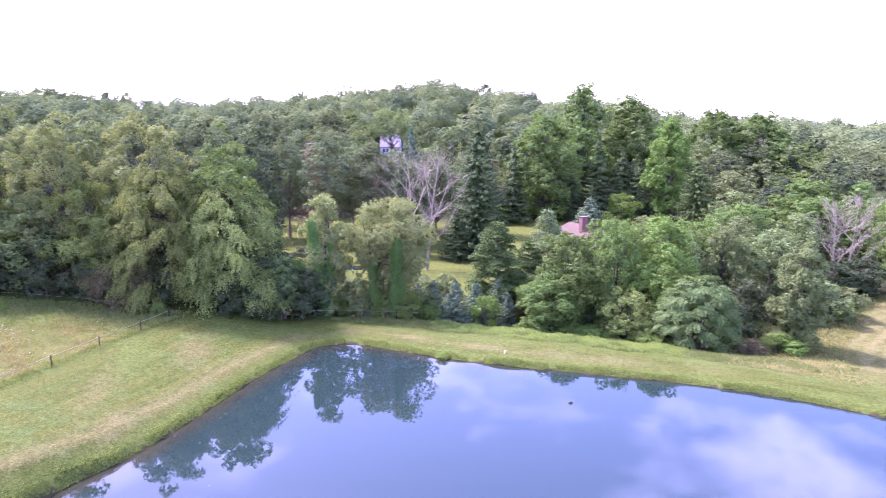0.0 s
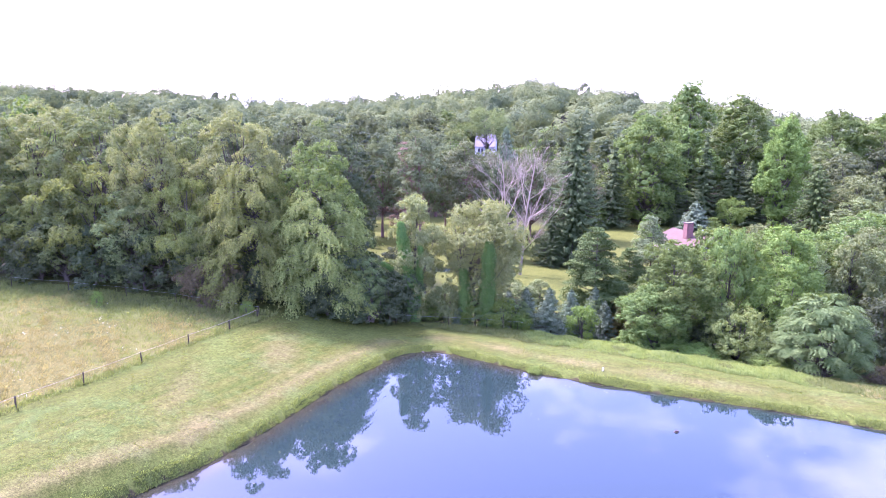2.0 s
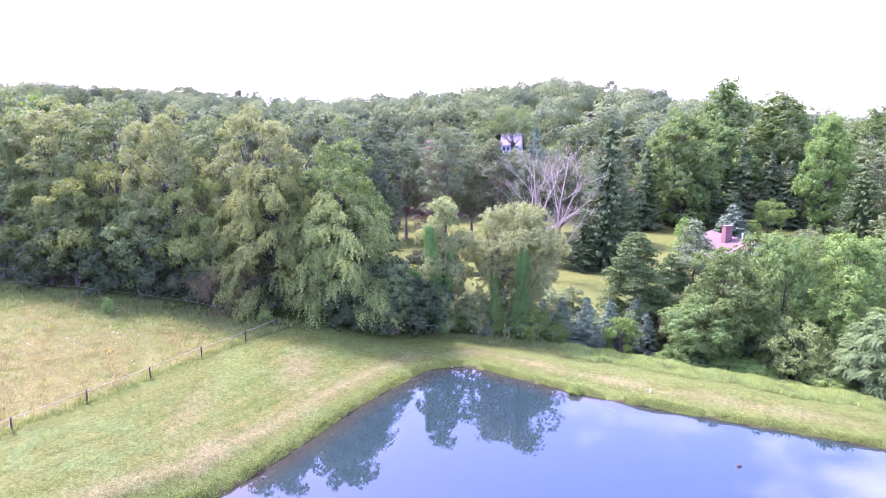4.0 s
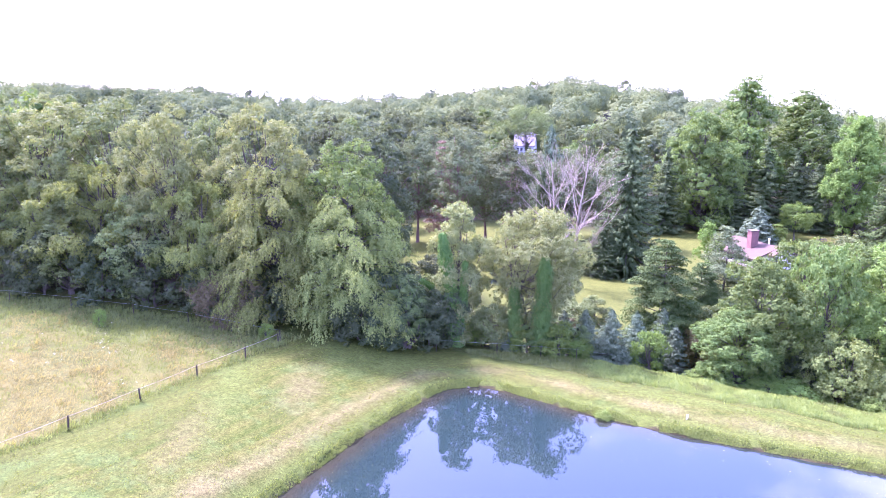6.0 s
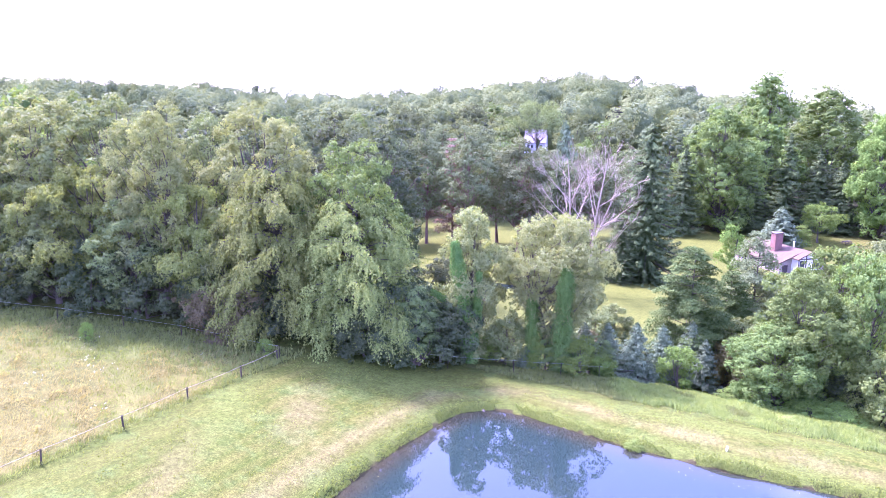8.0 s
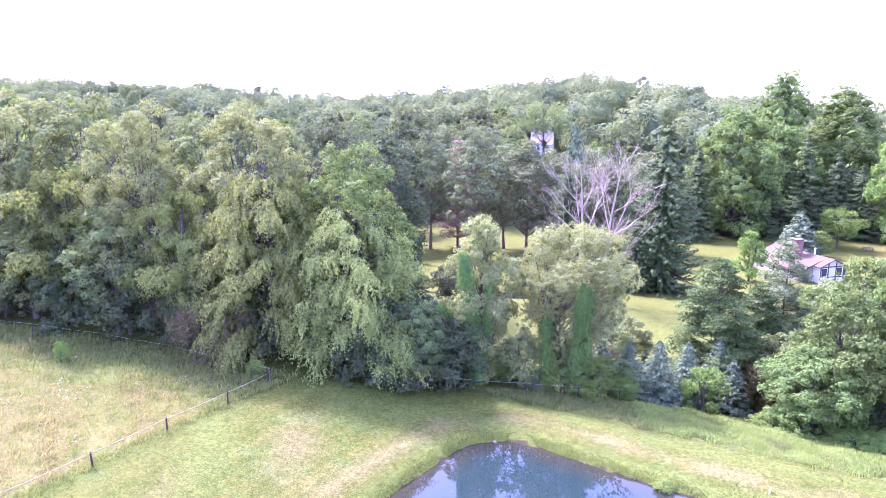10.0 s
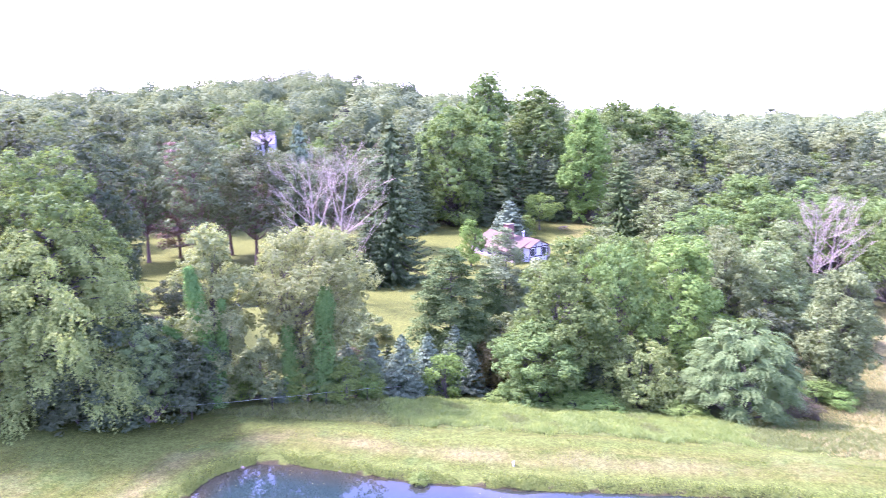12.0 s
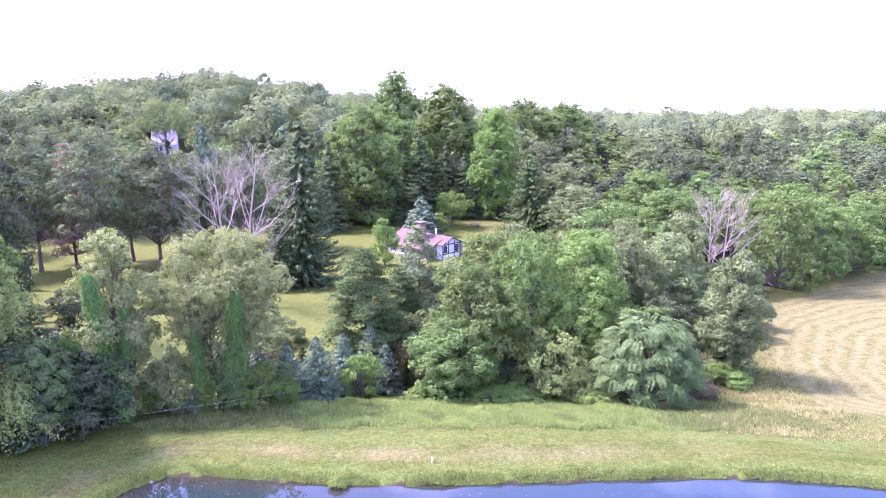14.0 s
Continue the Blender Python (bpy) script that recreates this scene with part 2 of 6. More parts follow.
    def mask(name, soft=0.35):
        """the zone with an edge broken up by the noise"""
        s = maths(N, L, "ADD", attr(name), maths(N, L, "MULTIPLY", maths(N, L, "SUBTRACT", mid.outputs["Fac"], 0.5), 1.1))
        s = maths(N, L, "DIVIDE", maths(N, L, "SUBTRACT", s, 0.5 - soft / 2), soft, True)
        return maths(N, L, "MULTIPLY", s, maths(N, L, "MULTIPLY", attr(name), 8.0, True))
    c = mixc(N, L, mask("lawn"), grass, lawn)
    c = mixc(N, L, mask("hay", 0.6), c, hay)
    c = mixc(N, L, maths(N, L, "MULTIPLY", mask("worn", 0.9), 0.5), c, worn)
    c = mixc(N, L, mask("bank", 0.8), c, ramp(N, L, g, [(0.34, (0.040, 0.060, 0.010)), (0.66, (0.084, 0.098, 0.022))]))
    c = mixc(N, L, mask("rough", 0.7), c, rough)
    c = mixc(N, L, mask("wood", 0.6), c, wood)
    c = mixc(N, L, mask("mud", 0.3), c, mud)
    speck = noise_node(N, L, 11.0, 3.0, 0.75, V)
    c = mixc(N, L, 1.0, c, ramp(N, L, speck.outputs["Fac"], [(0.34, (0.50, 0.54, 0.48)), (0.66, (1.28, 1.27, 1.12))]), "MULTIPLY")
    clod = noise_node(N, L, 3.2, 5.0, 0.7, V)
    c = mixc(N, L, 1.0, c, ramp(N, L, clod.outputs["Fac"], [(0.36, (0.72, 0.74, 0.70)), (0.64, (1.16, 1.17, 1.10))]), "MULTIPLY")
    L.new(c, p.inputs["Base Color"])
    p.inputs["Roughness"].default_value = 0.95
    p.inputs["Specular IOR Level"].default_value = 0.04
    bp = N.new("ShaderNodeBump")
    bp.inputs["Strength"].default_value, bp.inputs["Distance"].default_value = 0.7, 0.12
    L.new(g, bp.inputs["Height"])
    L.new(bp.outputs[0], p.inputs["Normal"])
    return m


def water_material():
    m, N, L, p = material("pond_water")
    crd = N.new("ShaderNodeTexCoord")
    V = crd.outputs["Object"]
    a = N.new("ShaderNodeAttribute")
    a.attribute_name = "shallow"
    n = noise_node(N, L, 0.8, 4.0, 0.6, V)
    s = maths(N, L, "MULTIPLY", a.outputs["Fac"], maths(N, L, "ADD", n.outputs["Fac"], 0.5), True)
    L.new(mixc(N, L, s, (0.009, 0.018, 0.014), (0.019, 0.018, 0.009)), p.inputs["Base Color"])
    p.inputs["Roughness"].default_value, p.inputs["IOR"].default_value = 0.015, 1.333
    mp = N.new("ShaderNodeMapping")
    mp.inputs["Scale"].default_value = (1, 1.6, 1)
    L.new(V, mp.inputs["Vector"])
    r1, r2 = noise_node(N, L, 1.4, 3.0, 0.5, mp.outputs["Vector"]), noise_node(N, L, 0.12, 2.0, 0.5, V)
    h = maths(N, L, "MULTIPLY", r1.outputs["Fac"], maths(N, L, "MULTIPLY", r2.outputs["Fac"], r2.outputs["Fac"]))
    bp = N.new("ShaderNodeBump")
    bp.inputs["Strength"].default_value, bp.inputs["Distance"].default_value = 0.06, 0.05
    L.new(h, bp.inputs["Height"])
    L.new(bp.outputs[0], p.inputs["Normal"])
    return m


M_GROUND, M_WATER = ground_material(), water_material()


# ---- the lie of the land ----
SHORE = [(-29, 26), (-25.2, 37), (-22.6, 42), (-20.6, 48), (-18.5, 56), (-16.4, 61.7), (-14.9, 65.0), (-12.7, 66.4), (-10.5, 66.3), (-7.2, 65.1), (-1.7, 63), (4.5, 61.3), (8.1, 60.6), (14, 59.4), (20, 58.1), (26, 56.2), (32, 53.3), (42, 47), (52, 35), (56, 18), (50, -5), (30, -20), (0, -24), (-22, -12), (-32, 8)]


def smooth_loop(pts, n=8):
    out, k = [], len(pts)
    for i in range(k):
        a, b, c, d = (np.array(pts[(i + j) % k], float) for j in (-1, 0, 1, 2))
        for u in np.arange(n) / n:
            out.append(0.5 * (2 * b + (c - a) * u + (2 * a - 5 * b + 4 * c - d) * u * u + (3 * b - a - 3 * c + d) * u ** 3))
    return np.array(out)


LOOP = smooth_loop(SHORE)


def step(a, b, v):
    u = np.clip((np.asarray(v, float) - a) / (b - a), 0, 1)
    return u * u * (3 - 2 * u)


def from_shore(x, y):
    """Metres from the pond's edge, minus inside it."""
    x, y = np.atleast_1d(np.asarray(x, float)), np.atleast_1d(np.asarray(y, float))
    best, inside = np.full(x.shape, 1e9), np.zeros(x.shape, bool)
    near = (np.abs(x - 12) < 90) & (np.abs(y - 22) < 90)
    xs, ys = x[near], y[near]
    bb, ii = np.full(xs.shape, 1e9), np.zeros(xs.shape, bool)
    for (ax, ay), (bx, by) in zip(LOOP, np.roll(LOOP, -1, 0)):
        dx, dy = bx - ax, by - ay
        u = np.clip(((xs - ax) * dx + (ys - ay) * dy) / (dx * dx + dy * dy), 0, 1)
        bb = np.minimum(bb, np.hypot(xs - ax - u * dx, ys - ay - u * dy))
        cross = (ay > ys) != (by > ys)
        if dy:
            ii ^= cross & (xs < ax + (ys - ay) / dy * dx)
    best[near], inside[near] = bb, ii
    best[~near] = 60.0
    return np.where(inside, -best, best)


def wobble(x, y, s, seed=0.0):
    return np.sin(x / s + 1.3 * seed) * np.cos(y / (s * 1.17) + seed) + 0.5 * np.sin((x + y) / (s * 0.53) + 2.1 * seed)


def hay_edge(y):
    """How far east the cut hay begins."""
    return 35.5 + 0.47 * (y - 58.7) + 0.25 * np.maximum(y - 84, 0)


def brook(x):
    return 118.5 + 2.2 * np.sin(np.asarray(x) / 6.5)


def ground(x, y):
    x, y = np.atleast_1d(np.asarray(x, float)), np.atleast_1d(np.asarray(y, float))
    d = from_shore(x, y)
    s = y - (63.2 - 0.27 * np.maximum(x, -16))
    left = step(-13, -33, x)
    dam = 0.6 - 0.4 * step(4, 8, s) - 4.4 * step(6, 25, s) - 1.6 * step(45, 85, s)
    west = 0.6 + 1.9 * left + 1.1 * step(-33, -60, x)
    west = west - (west + 4.0) * step(76, 120, y) - 1.5 * step(110, 150, y)
    z = dam * (1 - step(-14, -26, x)) + west * step(-14, -26, x)
    east = 0.6 - 0.4 * step(4, 8, s) - 4.4 * step(6, 25, s) - 0.010 * np.maximum(y - 85, 0)
    z = z + (east - z) * step(30, 48, x) * step(48, 62, y) * (1 - step(108, 150, y))
    z = z + (0.7 - z) * step(0, -14, s) * (1 - left)
    # hills beyond the valley
    hill = 20 * np.exp(-((x + 45) / 112) ** 2) + 19 * step(-110, -300, x) + 3
    far = step(178, 430, y + 0.1 * np.abs(x))
    far = far * (1 - 0.75 * step(470, 900, y))
    z = z + hill * far + 1.5 * far * wobble(x, y, 70, 1.0)
    z = z - 0.8 * np.exp(-((y - brook(x)) / 2.2) ** 2) * step(-52, -46, x) * (1 - step(-9, -3, x))
    z = z - 0.05 * np.maximum(np.hypot(x, y) - 560, 0)
    z = z + 0.05 * wobble(x, y, 4.0, 2.0) + 0.10 * wobble(x, y, 11.0, 0.4)
    # the pond's bank: a low cut edge, and the bed
    bank = step(0.0, 0.55, d + 0.12 * wobble(x, y, 0.9, 0.7))
    bed = np.maximum(-2.2, 0.35 * d) - 0.06
    z = np.where(d > 0, 0.02 + (np.maximum(z, 0.25) * (1 - step(1.5, 8, d)) + z * step(1.5, 8, d)) * bank * (0.55 + 0.45 * step(0.3, 2.5, d)), bed)
    return z


def gz(x, y):
    return float(ground(x, y)[0])


# ---- helpers for meshes ----
def mesh_object(name, verts, faces, mat, parent=None, smooth=False, normals=None):
    """One mesh object out of arrays: faces is (n, 3) or (n, 4), or a list of both; normals, one a vertex, soften the shading of leaves."""
    if not isinstance(faces, list):
        faces = [faces]
    faces = [np.asarray(f, np.int32) for f in faces if len(f)]
    me = bpy.data.meshes.new(name)
    verts = np.asarray(verts, np.float32)
    me.vertices.add(len(verts))
    me.vertices.foreach_set("co", verts.ravel())
    loops = np.concatenate([f.ravel() for f in faces])
    sizes = np.concatenate([np.full(len(f), f.shape[1], np.int32) for f in faces])
    starts = np.concatenate([[0], np.cumsum(sizes)[:-1]]).astype(np.int32)
    me.loops.add(len(loops))
    me.loops.foreach_set("vertex_index", loops)
    me.polygons.add(len(sizes))
    me.polygons.foreach_set("loop_start", starts)
    me.polygons.foreach_set("use_smooth", np.full(len(sizes), smooth))
    me.update(calc_edges=True)
    if normals is not None:
        nn = np.asarray(normals, np.float32)
        nn = nn / (np.linalg.norm(nn, axis=1)[:, None] + 1e-9)
        me.attributes.new("custom_normal", "FLOAT_VECTOR", "POINT").data.foreach_set("vector", nn.ravel().astype(np.float32))
    me.materials.append(mat)
    ob = new(name, me)
    if parent is not None:
        ob.parent = parent
    return ob


def part(name, bm, mat, parent=None, label=""):
    me = bpy.data.meshes.new(name)
    bm.to_mesh(me)
    bm.free()
    me.materials.append(mat)
    ob = new(name, me)
    if parent is not None:
        ob.parent = parent
    if label:
        ob["label"] = label
    return ob


def box_bm(bm, x0, x1, y0, y1, z0, z1, bevel=0.0):
    r = bmesh.ops.create_cube(bm, size=1.0, matrix=Matrix.Translation(((x0 + x1) / 2, (y0 + y1) / 2, (z0 + z1) / 2)) @ Matrix.Diagonal((x1 - x0, y1 - y0, z1 - z0, 1)))
    if bevel:
        es = list({e for v in r["verts"] for e in v.link_edges})
        bmesh.ops.bevel(bm, geom=es, offset=bevel, segments=1, affect="EDGES")
    return bm


def tubes(paths, sides=6):
    """Tapered tubes along paths of (x, y, z, radius) rows; vertices and quads."""
    V, Fq, n0 = [], [], 0
    ring = np.arange(sides) * 2 * np.pi / sides
    for p in paths:
        p = np.asarray(p, float)
        d = np.gradient(p[:, :3], axis=0)
        d /= np.linalg.norm(d, axis=1)[:, None] + 1e-9
        ref = np.where(np.abs(d[:, 2:3]) > 0.9, [[1.0, 0, 0]], [[0, 0, 1.0]])
        a = np.cross(d, ref)
        a /= np.linalg.norm(a, axis=1)[:, None] + 1e-9
        b = np.cross(d, a)
        v = p[:, None, :3] + p[:, None, 3:4] * (a[:, None] * np.cos(ring)[None, :, None] + b[:, None] * np.sin(ring)[None, :, None])
        V.append(v.reshape(-1, 3))
        k = len(p)
        i, j = np.meshgrid(np.arange(k - 1), np.arange(sides), indexing="ij")
        q = np.stack([i * sides + j, i * sides + (j + 1) % sides, (i + 1) * sides + (j + 1) % sides, (i + 1) * sides + j], -1).reshape(-1, 4)
        Fq.append(q + n0)
        n0 += k * sides
    return np.concatenate(V), np.concatenate(Fq)


def kites(c, n, t, size, width, fold=0.12, tri=False):
    """Leaf shapes: centres, normals, the way the tip points, lengths, and width for one of length. Vertices and quads; tri: plain three-cornered leaves for trees far off."""
    n = n / (np.linalg.norm(n, axis=1)[:, None] + 1e-9)
    t = t - n * np.sum(t * n, 1)[:, None]
    t = t / (np.linalg.norm(t, axis=1)[:, None] + 1e-9)
    b = np.cross(n, t)
    L = np.asarray(size, float).reshape(-1, 1) * np.ones((len(c), 1))
    W = L * width
    if tri:
        W = W * 1.45
        v = np.stack([c - t * L * 0.5 - b * W * 0.5, c - t * L * 0.5 + b * W * 0.5, c + t * L * 0.5 - n * L * fold], 1)
        return v.reshape(-1, 3), np.arange(len(c) * 3).reshape(-1, 3)
    v = np.stack([c - t * L * 0.5 - n * L * fold, c - b * W * 0.5 + t * L * 0.05, c + t * L * 0.5 - n * L * fold * 1.6, c + b * W * 0.5 + t * L * 0.05], 1)
    return v.reshape(-1, 3), np.arange(len(c) * 4).reshape(-1, 4)


GOLD = (1 + 5 ** 0.5) / 2
ICO_V = np.array([(-1, GOLD, 0), (1, GOLD, 0), (-1, -GOLD, 0), (1, -GOLD, 0), (0, -1, GOLD), (0, 1, GOLD), (0, -1, -GOLD), (0, 1, -GOLD), (GOLD, 0, -1), (GOLD, 0, 1), (-GOLD, 0, -1), (-GOLD, 0, 1)]) / (1 + GOLD ** 2) ** 0.5
ICO_F = np.array([(0, 11, 5), (0, 5, 1), (0, 1, 7), (0, 7, 10), (0, 10, 11), (1, 5, 9), (5, 11, 4), (11, 10, 2), (10, 7, 6), (7, 1, 8), (3, 9, 4), (3, 4, 2), (3, 2, 6), (3, 6, 8), (3, 8, 9), (4, 9, 5), (2, 4, 11), (6, 2, 10), (8, 6, 7), (9, 8, 1)])


def hearts(c, size, rng):
    """The dense uneven heart of each leaf mass, under its leaves."""
    k = len(c)
    n = np.repeat(ICO_V[None], k, 0)
    v = c[:, None] + n * rng.uniform(0.7, 1.15, (k, 12, 1)) * size[:, None]
    f = ICO_F[None] + (np.arange(k) * 12)[:, None, None]
    return v.reshape(-1, 3), f.reshape(-1, 3), n.reshape(-1, 3)


def unit(rng, k):
    v = rng.normal(size=(k, 3))
    return v / np.linalg.norm(v, axis=1)[:, None]


def limb(a, b, r0, r1, rng, k=5, sag=0.12):
    """A bent branch from a to b."""
    a, b = np.asarray(a, float), np.asarray(b, float)
    u = np.linspace(0, 1, k)[:, None]
    length = np.linalg.norm(b - a)
    p = a + (b - a) * u + np.sin(u * np.pi) * (rng.normal(size=3) * 0.06 + np.array([0, 0, -sag])) * length
    return np.concatenate([p, r0 + (r1 - r0) * u], 1)


# ---- kinds of trees: each gives (wood vertices, wood faces), (leaf vertices, leaf faces) ----
def broad_tree(h, r, seed, lobes=26, leaves=4200, leaf=0.36, low=0.12, droop=0.0, flat=0.75, shape=0.0, stems=1, lobe_r=0.36, width=0.62, per=22, fill=0.27, cheap=False, tri=False, puff=2.3, girth=0.02):
    """A leafy tree: limbs carry lobes, lobes carry sprays, sprays carry leaves. low: where the crown begins;
    shape: over 0 narrows the top, under 0 fills it; droop: hanging sprays; fill: the shaded heart of each lobe; puff: how wide a spray is, in leaves."""
    rng = np.random.default_rng(seed)
    wood = []
    base = h * low
    trunks = []
    for s in range(stems):
        lean = rng.normal(size=2) * (0.04 if stems == 1 else 0.16) * r * 2
        u = np.linspace(0, 1, 7)
        tr = np.stack([lean[0] * u + 0.1 * np.sin(u * 5 + seed), lean[1] * u + 0.1 * np.cos(u * 4 + seed) - 0.1, u * h * 0.86, girth * h * (1.05 - u) ** 1.1 / math.sqrt(stems) + 0.02], 1)
        tr[0, 3] *= 1.35
        trunks.append(tr)
        wood.append(tr)
    ctr = []
    for i in range(lobes):
        w = (i + 0.5) / lobes
        zz = base + (h - base) * (0.05 + 0.87 * w)
        prof = np.sin(np.pi * np.clip((0.10 + 0.84 * w) ** (1.0 - 0.35 * shape), 0, 1)) ** 0.55
        if shape < 0:
            prof = (0.35 + 0.65 * prof) * (1.0 if w > 0.3 else 0.85)
        if low < 0.05 and w < 0.4:
            prof = max(prof, 0.82)
        ang = i * 2.399963 + rng.normal() * 0.5
        rad = r * prof * rng.uniform(0.30, 0.98)
        if w > 0.9:
            rad *= 0.75
        ctr.append((rad * np.cos(ang), rad * np.sin(ang), max(zz + rng.normal() * 0.035 * h, r * lobe_r * 0.4), r * lobe_r * rng.uniform(0.65, 1.25) * (0.55 + 0.45 * prof)))
    ctr = np.array(ctr)
    area = ctr[:, 3] ** 2
    C, D, R = [], [], []
    for (x, y, z, lr), num in zip(ctr, (leaves / per * area / area.sum()).astype(int) + 3):
        tr = trunks[rng.integers(len(trunks))]
        z0 = max(base * 0.7, z - 0.3 * h * rng.uniform(0.5, 1.0))
        at = np.array([np.interp(z0, tr[:, 2], tr[:, j]) for j in range(4)])
        if not cheap or len(C) % 6 == 0:
            wood.append(limb(at[:3], (x, y, z), min(at[3] * 0.42, 0.012 * h), 0.02, rng, 3 if cheap else 5))
        out = np.array([x, y, (z - base - 0.45 * (h - base)) * 0.8])
        out /= np.linalg.norm(out) + 1e-6
        d = unit(rng, int(num * 2.2) + 4)
        keep = (d @ out > -0.30 + 0.25 * rng.random(len(d))) & (d[:, 2] > -0.75) | (d[:, 2] > 0.5)
        d = d[keep][:num]
        rr = lr * (0.70 + 0.42 * rng.random(len(d)) ** 0.7) * (1 + 0.15 * np.sin(d[:, 0] * 7 + seed) * np.cos(d[:, 1] * 6))
        c = np.array([x, y, z]) + d * rr[:, None] * np.array([1, 1, flat])
        C.append(c)
        D.append(d)
        R.append(np.full(len(d), lr))
        if droop > 0.15:                   # strings of sprays that hang from the lobe's rim
            n = int(2 + 3.2 * lr * droop)
            a = rng.uniform(0, 2 * np.pi, n)
            k = 4
            for q in range(k):
                e = np.stack([x + np.cos(a) * lr * (0.85 + 0.08 * q), y + np.sin(a) * lr * (0.85 + 0.08 * q), np.full(n, z - 0.15 * lr - q * leaf * 1.5 * (0.6 + droop))], 1)
                e[:, 2] = np.maximum(e[:, 2], 0.2)
                C.append(e)
                D.append(np.stack([np.cos(a), np.sin(a), np.full(n, 0.25)], 1))
                R.append(np.full(n, lr))
    C, D = np.concatenate(C), np.concatenate(D)
    D = D / np.linalg.norm(D, axis=1)[:, None]
    m = len(C)
    # each spray is a small cushion: its leaves lie on the upper, outer side and hang at its rim
    up = np.array([0, 0, 1.0])
    face = D * 0.7 + up * 0.55 + unit(rng, m) * 0.30
    face /= np.linalg.norm(face, axis=1)[:, None]
    cr = leaf * puff * rng.uniform(0.65, 1.35, (m, 1, 1))
    q = unit(rng, m * per).reshape(m, per, 3)
    back = np.sum(q * face[:, None], -1) < -0.15
    q[back] *= -1
    P = C[:, None] + q * cr * rng.uniform(0.55, 1.08, (m, per, 1)) * np.array([1, 1, 0.68])
    rim = 1 - np.sum(q * face[:, None], -1)
    P[..., 2] -= rim * cr[..., 0] * (0.15 + 1.5 * droop)
    Nn = q * 0.55 + face[:, None] * 0.45 + rng.normal(size=(m, per, 3)) * 0.42
    Tt = q + D[:, None] * 0.3 - up * (0.35 + 1.6 * droop) + rng.normal(size=(m, per, 3)) * 0.3
    soft = D[:, None] * 0.40 + q * 0.50 + face[:, None] * 0.20 + Nn * 0.22
    P, Nn, Tt, soft = (w.reshape(-1, 3) for w in (P, Nn, Tt, soft))
    P[:, 2] = np.maximum(P[:, 2], 0.1)
    size = leaf * rng.uniform(0.65, 1.35, len(P))
    v, f = kites(P, Nn, Tt, size, width, tri=tri)
    hv, hf, hn = hearts(ctr[:, :3], np.stack([ctr[:, 3], ctr[:, 3], ctr[:, 3] * flat], 1) * fill, rng)
    return tubes(wood, 3 if cheap else 5), (np.concatenate([v, hv]), [f, hf + len(v)], np.concatenate([np.repeat(soft, 3 if tri else 4, 0), hn]))


